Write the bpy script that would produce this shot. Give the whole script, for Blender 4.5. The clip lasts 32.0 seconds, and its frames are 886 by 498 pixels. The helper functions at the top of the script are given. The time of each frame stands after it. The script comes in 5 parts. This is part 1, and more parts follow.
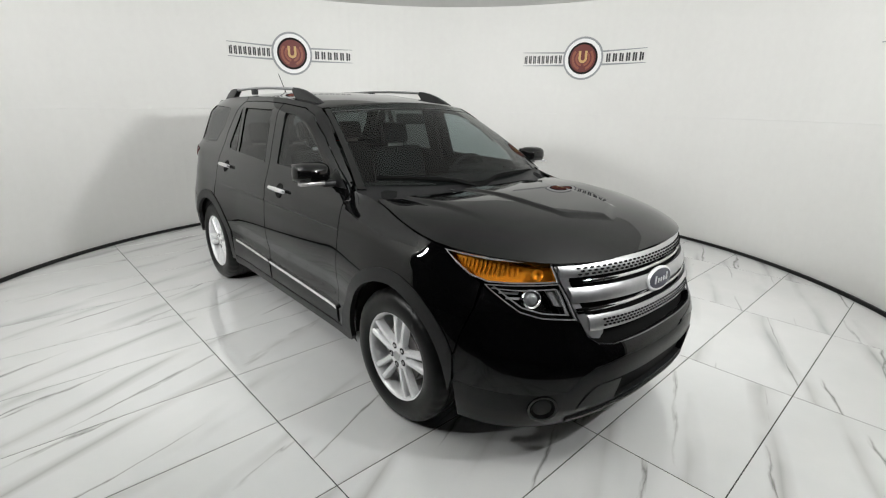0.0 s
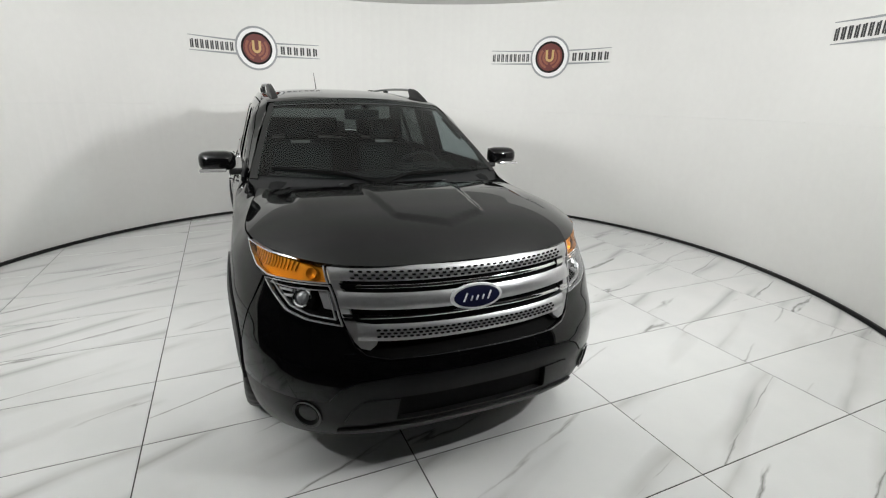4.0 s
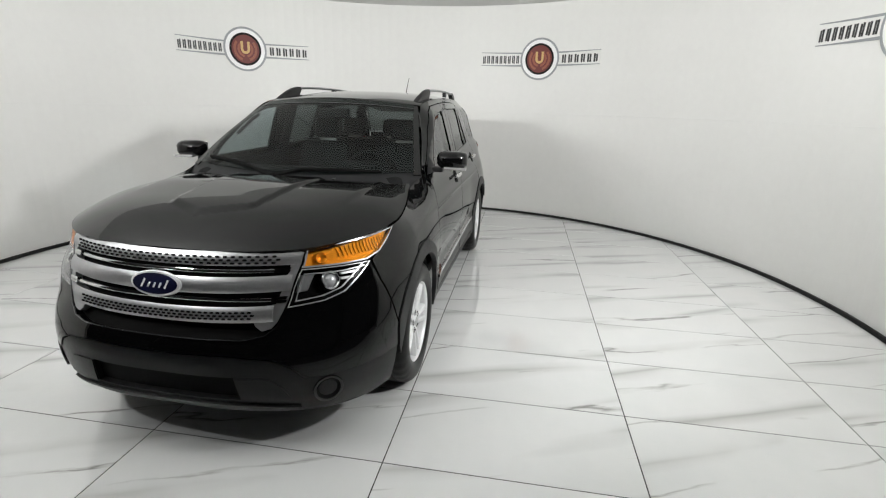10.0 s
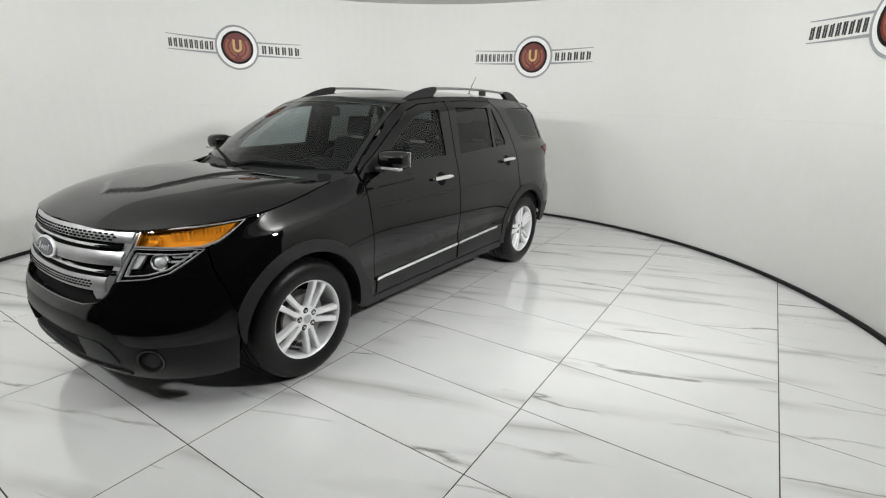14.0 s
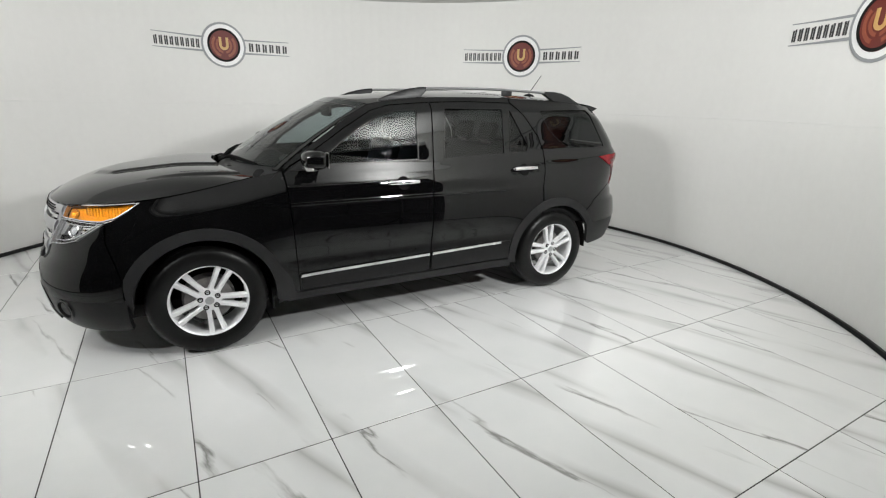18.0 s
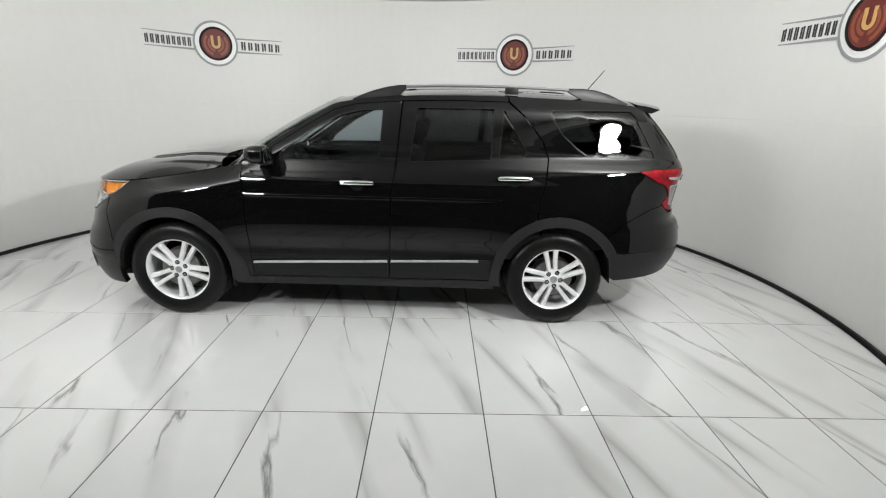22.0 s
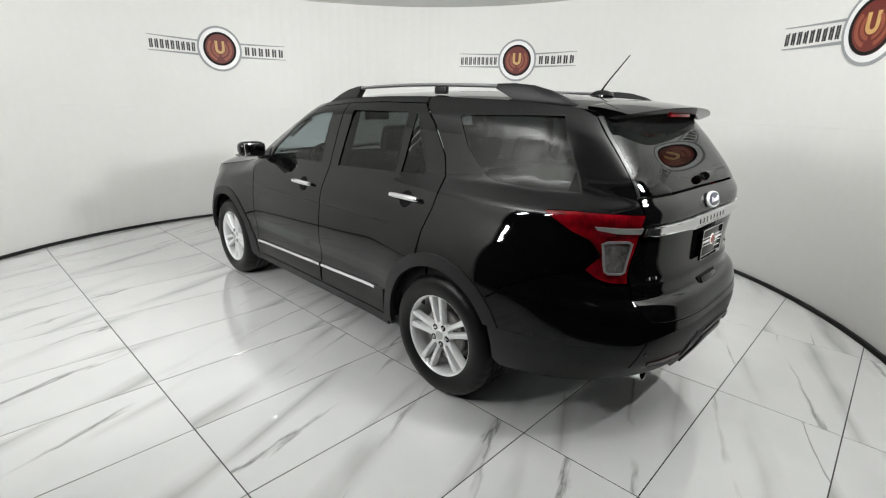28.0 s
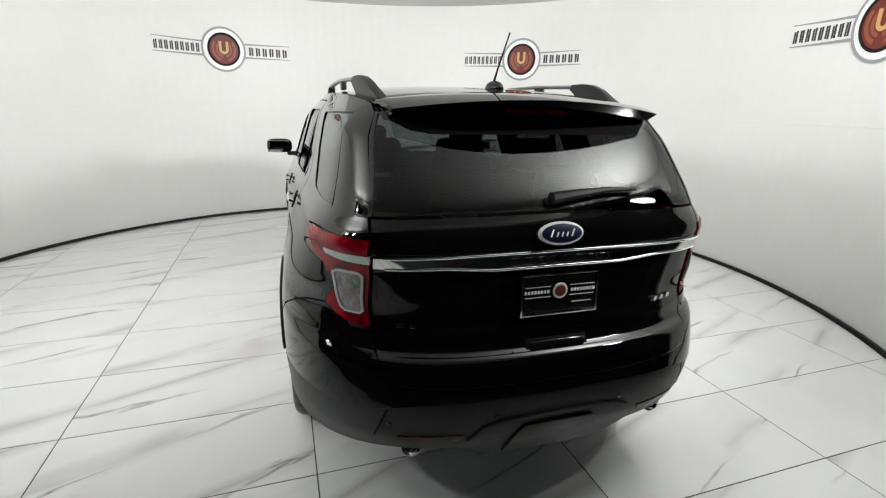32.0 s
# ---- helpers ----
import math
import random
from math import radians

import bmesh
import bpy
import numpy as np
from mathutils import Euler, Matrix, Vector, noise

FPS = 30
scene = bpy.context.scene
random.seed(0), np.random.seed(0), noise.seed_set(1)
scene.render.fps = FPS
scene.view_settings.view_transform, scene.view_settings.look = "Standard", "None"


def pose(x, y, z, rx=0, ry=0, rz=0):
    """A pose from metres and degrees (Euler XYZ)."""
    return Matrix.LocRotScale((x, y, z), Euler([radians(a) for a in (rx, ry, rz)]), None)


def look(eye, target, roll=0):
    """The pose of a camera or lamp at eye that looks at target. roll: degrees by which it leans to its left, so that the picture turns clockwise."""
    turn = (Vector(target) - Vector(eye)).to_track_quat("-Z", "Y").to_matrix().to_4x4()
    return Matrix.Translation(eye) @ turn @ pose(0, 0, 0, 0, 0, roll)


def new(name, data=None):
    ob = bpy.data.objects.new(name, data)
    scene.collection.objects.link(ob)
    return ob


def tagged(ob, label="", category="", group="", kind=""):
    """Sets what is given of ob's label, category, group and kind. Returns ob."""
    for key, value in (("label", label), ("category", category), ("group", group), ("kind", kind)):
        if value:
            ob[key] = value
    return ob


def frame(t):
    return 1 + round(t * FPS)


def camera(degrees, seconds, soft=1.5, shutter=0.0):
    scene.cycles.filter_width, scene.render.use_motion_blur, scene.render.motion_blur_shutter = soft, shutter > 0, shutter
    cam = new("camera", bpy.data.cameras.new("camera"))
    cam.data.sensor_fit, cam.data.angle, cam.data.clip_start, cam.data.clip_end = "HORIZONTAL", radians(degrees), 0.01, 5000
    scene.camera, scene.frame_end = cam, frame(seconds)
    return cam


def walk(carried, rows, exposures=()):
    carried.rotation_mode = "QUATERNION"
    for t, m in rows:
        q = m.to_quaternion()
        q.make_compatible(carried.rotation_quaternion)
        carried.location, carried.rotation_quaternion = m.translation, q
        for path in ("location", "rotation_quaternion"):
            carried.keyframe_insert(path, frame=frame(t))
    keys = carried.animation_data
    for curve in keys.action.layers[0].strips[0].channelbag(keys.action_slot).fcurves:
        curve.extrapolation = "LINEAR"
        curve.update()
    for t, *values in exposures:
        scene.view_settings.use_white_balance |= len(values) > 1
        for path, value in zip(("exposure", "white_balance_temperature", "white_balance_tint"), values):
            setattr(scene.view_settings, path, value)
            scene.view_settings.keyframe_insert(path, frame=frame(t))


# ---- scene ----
# ---- the camera and its walk ----
cam = camera(85.52, 32.0, soft=1.15)


def held(t, x, y, z, yaw, tilt, roll):
    return t, pose(x, y, z, 90 + tilt, 0, yaw) @ pose(0, 0, 0, 0, 0, roll)


walk(cam, [
    held(0, -0.002, -4.066, 1.642, -2.40, -16.86, 1.00),
    held(0.5, -0.003, -4.066, 1.640, -3.29, -16.89, 1.06),
    held(1, -0.004, -4.065, 1.637, -4.08, -16.90, 1.09),
    held(1.5, -0.005, -4.065, 1.635, -4.81, -16.88, 1.17),
    held(2, -0.006, -4.065, 1.632, -5.34, -16.86, 1.29),
    held(2.5, -0.008, -4.065, 1.630, -5.59, -16.89, 1.37),
    held(3, -0.010, -4.065, 1.628, -5.71, -16.90, 1.40),
    held(3.5, -0.011, -4.065, 1.627, -5.88, -16.93, 1.43),
    held(5.5, -0.011, -4.066, 1.622, -6.90, -16.97, 1.43),
    held(6, -0.011, -4.066, 1.621, -7.00, -16.96, 1.43),
    held(6.5, -0.010, -4.066, 1.619, -7.04, -16.91, 1.41),
    held(7, -0.010, -4.066, 1.617, -7.04, -16.84, 1.39),
    held(7.5, -0.008, -4.065, 1.616, -7.03, -16.79, 1.39),
    held(8, -0.006, -4.063, 1.613, -7.09, -16.75, 1.39),
    held(8.5, -0.003, -4.061, 1.611, -7.13, -16.71, 1.41),
    held(9, -0.000, -4.059, 1.608, -7.14, -16.68, 1.44),
    held(9.5, 0.003, -4.056, 1.605, -7.12, -16.62, 1.47),
    held(10, 0.005, -4.054, 1.602, -7.14, -16.58, 1.51),
    held(10.5, 0.006, -4.053, 1.600, -7.28, -16.56, 1.53),
    held(11, 0.007, -4.053, 1.600, -7.43, -16.60, 1.56),
    held(11.5, 0.006, -4.054, 1.600, -7.49, -16.65, 1.57),
    held(12, 0.005, -4.054, 1.600, -7.48, -16.69, 1.55),
    held(12.5, 0.003, -4.054, 1.600, -7.49, -16.72, 1.52),
    held(13, 0.001, -4.054, 1.599, -7.56, -16.74, 1.49),
    held(13.5, -0.000, -4.053, 1.597, -7.69, -16.73, 1.42),
    held(14, -0.001, -4.052, 1.596, -7.88, -16.70, 1.35),
    held(14.5, 0.000, -4.052, 1.598, -8.08, -16.61, 1.34),
    held(16.5, 0.012, -4.057, 1.620, -8.71, -16.89, 1.52),
    held(17, 0.014, -4.059, 1.625, -8.84, -16.98, 1.56),
    held(17.5, 0.013, -4.061, 1.629, -8.97, -17.04, 1.56),
    held(18, 0.012, -4.062, 1.630, -9.12, -17.06, 1.56),
    held(18.5, 0.010, -4.063, 1.632, -9.26, -17.11, 1.55),
    held(19, 0.009, -4.063, 1.632, -9.40, -17.13, 1.56),
    held(19.5, 0.007, -4.062, 1.632, -9.49, -17.15, 1.56),
    held(20, 0.006, -4.063, 1.632, -9.55, -17.18, 1.54),
    held(20.5, 0.004, -4.064, 1.632, -9.63, -17.19, 1.54),
    held(21, 0.002, -4.066, 1.632, -9.73, -17.17, 1.53),
    held(21.5, -0.000, -4.068, 1.633, -9.84, -17.19, 1.52),
    held(22, -0.003, -4.071, 1.635, -9.95, -17.22, 1.51),
    held(22.5, -0.005, -4.073, 1.636, -10.02, -17.23, 1.51),
    held(23, -0.008, -4.075, 1.638, -10.10, -17.21, 1.54),
    held(23.5, -0.011, -4.076, 1.640, -10.18, -17.22, 1.56),
    held(24, -0.014, -4.077, 1.640, -10.19, -17.24, 1.54),
    held(24.5, -0.018, -4.076, 1.640, -10.19, -17.25, 1.51),
    held(25, -0.020, -4.075, 1.638, -10.19, -17.23, 1.49),
    held(25.5, -0.018, -4.072, 1.634, -10.19, -17.16, 1.47),
    held(27.5, -0.001, -4.064, 1.620, -9.81, -16.54, 1.60),
    held(28, 0.001, -4.062, 1.617, -9.63, -16.54, 1.56),
    held(28.5, 0.001, -4.061, 1.617, -9.50, -16.55, 1.51),
    held(29, 0.002, -4.059, 1.617, -9.38, -16.57, 1.44),
    held(29.5, 0.003, -4.056, 1.617, -9.29, -16.60, 1.39),
    held(30, 0.005, -4.053, 1.617, -9.24, -16.62, 1.37),
    held(30.5, 0.009, -4.049, 1.617, -9.18, -16.61, 1.35),
    held(31, 0.015, -4.045, 1.618, -9.09, -16.62, 1.35),
    held(31.5, 0.023, -4.041, 1.618, -8.99, -16.64, 1.36),
    held(32, 0.032, -4.036, 1.618, -8.91, -16.60, 1.36),
], exposures=((0, -0.08), (12, -0.12), (20, -0.18), (25, -0.14), (30, 0.06), (32, 0.12)))

# ---- the plan ----
AXIS = (0.129, 0.324)      # turntable axis in the car's own frame (x ahead, y to its left)
R_WALL = 3.92              # round wall, centred on the axis
H_WALL = 3.04
R_FLOOR = 3.885
GATE = (-149.0, -41.0)     # dark gateway behind the camera, degrees round the axis
H_GATE = 2.84
LOGOS = (119.2, 54.8, -9.6)

# ---- world and light ----
world = bpy.data.worlds.new("world")
scene.world = world
world.use_nodes = True
world.node_tree.nodes["Background"].inputs[0].default_value = (0.9, 0.95, 1.0, 1)
world.node_tree.nodes["Background"].inputs[1].default_value = 0.004

LAMPS = ((-130.0, 2.50, 76), (-143.0, 2.50, 76), (-50.0, 2.50, 174))    # round studio lamps at the sides of the gateway: degrees, height, watts
R_LAMP = 3.86
for angle, high, watts in LAMPS:
    data = bpy.data.lights.new("studio_light", "AREA")
    data.shape, data.size, data.energy, data.color = "DISK", 0.32, watts, (0.985, 1.0, 0.985)
    eye = (R_LAMP * math.cos(radians(angle)), R_LAMP * math.sin(radians(angle)), high)
    new("studio_light", data).matrix_world = look(eye, (0.35 * eye[0], 0.5, high + 1.2))
scene.view_settings.exposure = 0.0

# ---- materials ----


def nodes_of(name):
    m = bpy.data.materials.new(name)
    m.use_nodes = True
    return m, m.node_tree.nodes, m.node_tree.links, m.node_tree.nodes["Principled BSDF"]


def plain(name, colour, rough=0.5, metal=0.0, coat=0.0, spec=0.5, emit=None, power=0.0):
    m, n, l, b = nodes_of(name)
    b.inputs["Base Color"].default_value = (*colour, 1)
    b.inputs["Roughness"].default_value = rough
    b.inputs["Metallic"].default_value = metal
    b.inputs["Coat Weight"].default_value = coat
    b.inputs["Coat Roughness"].default_value = 0.02
    b.inputs["Coat IOR"].default_value = 1.45
    b.inputs["Specular IOR Level"].default_value = spec
    if emit:
        b.inputs["Emission Color"].default_value = (*emit, 1)
        b.inputs["Emission Strength"].default_value = power
    return m


def mesh_object(name, bm, material, parent=None, smooth=False):
    me = bpy.data.meshes.new(name)
    bmesh.ops.recalc_face_normals(bm, faces=bm.faces)
    bm.to_mesh(me)
    bm.free()
    if smooth:
        for p in me.polygons:
            p.use_smooth = True
    if material:
        me.materials.append(material)
    ob = new(name, me)
    ob.parent = parent
    return ob


def polar(r, degrees, z=0.0):
    a = radians(degrees)
    return Vector((r * math.cos(a), r * math.sin(a), z))


def ring_wall(name, a0, a1, z0, z1, r0, r1, material, steps=2.0):
    bm = bmesh.new()
    n = max(2, int((a1 - a0) / steps))
    rows = []
    for i in range(n + 1):
        a = a0 + (a1 - a0) * i / n
        rows.append([bm.verts.new(polar(r, a, z)) for r, z in ((r0, z0), (r0, z1), (r1, z1), (r1, z0))])
    closed = abs(a1 - a0 - 360) < 1e-6
    for i in range(n):
        for k in range(4):
            bm.faces.new((rows[i][k], rows[i + 1][k], rows[i + 1][(k + 1) % 4], rows[i][(k + 1) % 4]))
    if not closed:
        bm.faces.new(rows[0])
        bm.faces.new(rows[-1][::-1])
    return mesh_object(name, bm, material)


def math_node(n, l, op, a, b):
    x = n.new("ShaderNodeMath")
    x.operation = op
    for i, v in enumerate((a, b)):
        if isinstance(v, (int, float)):
            x.inputs[i].default_value = v
        else:
            l.new(v, x.inputs[i])
    return x.outputs[0]


def noise_node(n, l, vec, scale, detail=4.0, rough=0.5, dist=0.0):
    x = n.new("ShaderNodeTexNoise")
    x.inputs["Scale"].default_value = scale
    x.inputs["Detail"].default_value = detail
    x.inputs["Roughness"].default_value = rough
    x.inputs["Distortion"].default_value = dist
    if vec:
        l.new(vec, x.inputs["Vector"])
    return x.outputs["Fac"]


def ramp_node(n, l, fac, *stops):
    x = n.new("ShaderNodeValToRGB")
    el = x.color_ramp.elements
    while len(el) < len(stops):
        el.new(0.5)
    for e, (p, c) in zip(el, stops):
        e.position, e.color = p, (*c, 1) if len(c) == 3 else c
    l.new(fac, x.inputs["Fac"])
    return x.outputs["Color"]


def bump_in(n, l, b, height, strength, dist):
    x = n.new("ShaderNodeBump")
    x.inputs["Strength"].default_value = strength
    x.inputs["Distance"].default_value = dist
    l.new(height, x.inputs["Height"])
    l.new(x.outputs["Normal"], b.inputs["Normal"])


def grained(name, dark, light, scale, rough, metal=0.0, bump=0.2, dist=0.001, coat=0.0):
    """A surface that varies between two colours at two scales, with a fine relief."""
    m, n, l, b = nodes_of(name)
    co = n.new("ShaderNodeTexCoord").outputs["Object"]
    big = noise_node(n, l, co, scale * 0.12, 3)
    fine = noise_node(n, l, co, scale, 5, 0.6)
    mix = math_node(n, l, "ADD", math_node(n, l, "MULTIPLY", big, 0.5), math_node(n, l, "MULTIPLY", fine, 0.5))
    l.new(ramp_node(n, l, mix, (0.3, dark), (0.7, light)), b.inputs["Base Color"])
    l.new(math_node(n, l, "ADD", math_node(n, l, "MULTIPLY", big, 0.16), rough - 0.08), b.inputs["Roughness"])
    b.inputs["Metallic"].default_value = metal
    b.inputs["Coat Weight"].default_value = coat
    b.inputs["Coat Roughness"].default_value = 0.05
    if bump:
        bump_in(n, l, b, fine, bump, dist)
    return m


def glass(name, tint, gloss=0.0):
    """A thin pane: tinted see-through with the mirror gloss of glass."""
    m = bpy.data.materials.new(name)
    m.use_nodes = True
    n, l = m.node_tree.nodes, m.node_tree.links
    n.clear()
    out = n.new("ShaderNodeOutputMaterial")
    tr = n.new("ShaderNodeBsdfTransparent")
    tr.inputs["Color"].default_value = (*tint, 1)
    gl = n.new("ShaderNodeBsdfGlossy")
    gl.inputs["Roughness"].default_value = gloss
    lw = n.new("ShaderNodeLayerWeight")
    lw.inputs["Blend"].default_value = 0.5
    sheen = math_node(n, l, "MULTIPLY", math_node(n, l, "POWER", lw.outputs["Facing"], 5.0), 0.92)
    mx = n.new("ShaderNodeMixShader")
    l.new(math_node(n, l, "ADD", sheen, 0.042), mx.inputs["Fac"])
    l.new(tr.outputs[0], mx.inputs[1])
    l.new(gl.outputs[0], mx.inputs[2])
    l.new(mx.outputs[0], out.inputs["Surface"])
    return m


M_PAINT = plain("black_paint", (0.0025, 0.0025, 0.0027), 0.5, 0.0, 1.0, spec=0.0)
M_GLOSS_BLACK = plain("gloss_black", (0.006, 0.006, 0.006), 0.12)
# Near-black: colour carries the shade of openings and recesses; also wipers and print.
M_SHADE_BLACK = plain("shade_black", (0.002, 0.002, 0.002), 0.7, spec=0.1)
M_UNDER = grained("underbody", (0.006, 0.006, 0.006), (0.02, 0.019, 0.018), 30, 0.8)
M_PLASTIC = grained("grey_plastic", (0.011, 0.011, 0.0115), (0.017, 0.017, 0.0175), 320, 0.42, bump=0.3, dist=0.0006)
M_CLAD = grained("satin_plastic", (0.006, 0.006, 0.0062), (0.010, 0.010, 0.0102), 320, 0.32, bump=0.25, dist=0.0005)
M_RUBBER = grained("tyre_rubber", (0.003, 0.003, 0.003), (0.006, 0.006, 0.006), 60, 0.38, bump=0.2, dist=0.001)
for _m in (M_PLASTIC, M_CLAD, M_UNDER, M_RUBBER):
    _m.node_tree.nodes["Principled BSDF"].inputs["Specular IOR Level"].default_value = 0.22
M_CHROME = plain("chrome", (0.86, 0.86, 0.87), 0.07, 1.0)
M_SATIN = grained("satin_silver", (0.40, 0.40, 0.41), (0.50, 0.50, 0.51), 200, 0.34, 0.85, bump=0.05, dist=0.0003)
M_ALLOY = grained("silver_alloy", (0.70, 0.70, 0.71), (0.80, 0.80, 0.81), 120, 0.32, 0.2, bump=0.04, dist=0.0003, coat=0.4)
M_STEEL = grained("brake_steel", (0.16, 0.15, 0.15), (0.30, 0.29, 0.28), 40, 0.45, 1.0)
M_REFLECTOR = grained("lamp_reflector", (0.60, 0.60, 0.60), (0.92, 0.92, 0.92), 60, 0.35, 0.05, bump=0.6, dist=0.004)
M_LENS = plain("clear_plastic", (0.34, 0.33, 0.33), 0.15, 0.4, 1.0)
M_SMOKED = grained("smoked_lens", (0.03, 0.028, 0.027), (0.24, 0.23, 0.22), 30, 0.2, 0.2, bump=0.4, dist=0.003, coat=1.0)
M_SMOKE = plain("smoked_silver", (0.30, 0.30, 0.31), 0.25, 1.0)
M_LENSDARK = plain("projector_glass", (0.05, 0.055, 0.06), 0.03, 0.0, 1.0)
M_PROJECTOR = grained("projector_lens", (0.20, 0.21, 0.22), (0.60, 0.61, 0.63), 22, 0.1, 0.3, bump=0.0, coat=1.0)
M_CLEAR = glass("clear_lens", (0.93, 0.93, 0.93))
M_GLASS_LIGHT = glass("windscreen_glass", (0.54, 0.61, 0.60))
M_GLASS_MID = glass("side_glass", (0.54, 0.59, 0.61))
M_GLASS_DARK = glass("privacy_glass", (0.14, 0.15, 0.15))
M_BRIGHT = plain("bright_trim", (0.72, 0.72, 0.73), 0.3, 0.4)
M_LAMP_TRIM = plain("lamp_trim", (0.60, 0.60, 0.61), 0.25, 0.6)
M_MIRROR = plain("mirror", (0.9, 0.9, 0.9), 0.02, 1.0)
M_BLUE = plain("badge_blue", (0.002, 0.003, 0.022), 0.3, 0.0, 1.0)
M_SEAT = grained("seat_leather", (0.003, 0.003, 0.0034), (0.006, 0.006, 0.006), 90, 0.6, bump=0.08)
M_LINING = grained("interior_lining", (0.004, 0.004, 0.0045), (0.008, 0.008, 0.008), 120, 0.8, bump=0.05)
for _m in (M_SEAT, M_LINING):
    _m.node_tree.nodes["Principled BSDF"].inputs["Specular IOR Level"].default_value = 0.15
M_WHITE = plain("white_print", (0.75, 0.74, 0.72), 0.5)
M_LOGO_RED = plain("dark_red_print", (0.14, 0.018, 0.012), 0.45)


def lens_colour(name, dark, light):
    m, n, l, b = nodes_of(name)
    co = n.new("ShaderNodeTexCoord").outputs["Object"]
    wv = n.new("ShaderNodeTexWave")
    wv.bands_direction = "Y"
    wv.inputs["Scale"].default_value = 26
    wv.inputs["Distortion"].default_value = 0.4
    l.new(co, wv.inputs["Vector"])
    big = noise_node(n, l, co, 14, 2)
    fac = math_node(n, l, "ADD", math_node(n, l, "MULTIPLY", wv.outputs["Fac"], 0.05), math_node(n, l, "MULTIPLY", big, 0.9))
    l.new(ramp_node(n, l, fac, (0.3, dark), (0.75, light)), b.inputs["Base Color"])
    b.inputs["Roughness"].default_value = 0.35
    b.inputs["Specular IOR Level"].default_value = 0.0
    b.inputs["Coat Weight"].default_value = 0.7
    b.inputs["Coat Roughness"].default_value = 0.02
    return m


M_AMBER = glass("amber_lens", (0.98, 0.40, 0.035))
M_RED_DARK = lens_colour("dark_red_plastic", (0.012, 0.001, 0.002), (0.05, 0.002, 0.005))
M_RED = lens_colour("red_plastic", (0.055, 0.0006, 0.002), (0.28, 0.003, 0.009))

# ---- the car's skin: x ahead, y to its left, z up, origin on the floor between the axles ----


def curve(*pairs):
    """A smooth curve through a few (place, value) pairs."""
    xs = [p[0] for p in pairs]
    ys = [p[1] for p in pairs]
    n = len(xs)
    slope = []
    for i in range(n):
        if i in (0, n - 1):
            a, b = (0, 1) if i == 0 else (n - 2, n - 1)
            slope.append((ys[b] - ys[a]) / (xs[b] - xs[a]))
        else:
            d0 = (ys[i] - ys[i - 1]) / (xs[i] - xs[i - 1])
            d1 = (ys[i + 1] - ys[i]) / (xs[i + 1] - xs[i])
            slope.append(0.0 if d0 * d1 <= 0 else 2 * d0 * d1 / (d0 + d1))

    def at(x):
        if x <= xs[0]:
            return ys[0] + slope[0] * (x - xs[0])
        if x >= xs[-1]:
            return ys[-1] + slope[-1] * (x - xs[-1])
        i = 0
        while x > xs[i + 1]:
            i += 1
        h = xs[i + 1] - xs[i]
        t = (x - xs[i]) / h
        return ((1 + 2 * t) * (1 - t) ** 2 * ys[i] + t * (1 - t) ** 2 * h * slope[i]
                + t * t * (3 - 2 * t) * ys[i + 1] + t * t * (t - 1) * h * slope[i + 1])
    return at


# half widths by height: at the doors, at the front wheels and at the rear wheels
HALF_MID = curve((0.18, 0.89), (0.30, 0.922), (0.42, 0.934), (0.50, 0.934), (0.56, 0.932), (0.60, 0.937), (0.66, 0.947), (0.74, 0.951), (0.85, 0.946), (0.938, 0.937), (0.95, 0.939), (0.964, 0.934),
                 (1.04, 0.921), (1.12, 0.892), (1.17, 0.872), (1.208, 0.858), (1.30, 0.832), (1.42, 0.797), (1.58, 0.745), (1.68, 0.70))
HALF_FRONT = curve((0.18, 0.92), (0.28, 0.955), (0.36, 0.972), (0.50, 0.988), (0.62, 0.990), (0.74, 0.984), (0.85, 0.966), (0.95, 0.946), (1.0, 0.934), (1.10, 0.905), (1.20, 0.868), (1.40, 0.80), (1.68, 0.70))
HALF_REAR = curve((0.18, 0.92), (0.28, 0.955), (0.40, 0.972), (0.60, 0.986), (0.76, 0.980), (0.86, 0.965), (0.95, 0.940), (1.03, 0.908), (1.08, 0.888), (1.166, 0.856), (1.21, 0.828), (1.26, 0.795), (1.34, 0.768), (1.58, 0.702), (1.68, 0.66))
NOSE = curve((0.18, 2.27), (0.25, 2.34), (0.35, 2.385), (0.50, 2.405), (0.58, 2.39), (0.68, 2.345), (0.80, 2.32),
             (0.90, 2.30), (0.97, 2.278), (1.005, 2.25), (1.20, 2.15))
TAIL = curve((0.25, -2.42), (0.40, -2.49), (0.50, -2.54), (0.60, -2.555), (0.655, -2.548), (0.70, -2.539), (0.755, -2.524), (0.775, -2.509), (0.795, -2.475), (0.81, -2.468), (0.855, -2.464), (0.875, -2.454), (0.90, -2.4485), (0.95, -2.445),
             (1.10, -2.44), (1.19, -2.43), (1.27, -2.385), (1.45, -2.243), (1.60, -2.10), (1.66, -2.04))
XSF, XSR = 1.50, -1.45
PF = curve((0.18, 2.8), (0.30, 2.7), (0.43, 2.62), (0.60, 2.5), (0.75, 2.4), (0.90, 2.16), (1.0, 2.1), (1.3, 2.1))
PR = curve((0.18, 3.0), (0.87, 3.0), (1.08, 4.0), (1.20, 5.5), (1.35, 7.0), (1.7, 7.2))
FENDER_Z = curve((0.88, 1.168), (0.95, 1.155), (1.03, 1.140), (1.12, 1.122), (1.30, 1.088), (1.50, 1.054), (1.75, 1.022), (2.0, 1.001), (2.15, 0.988), (2.27, 0.984))
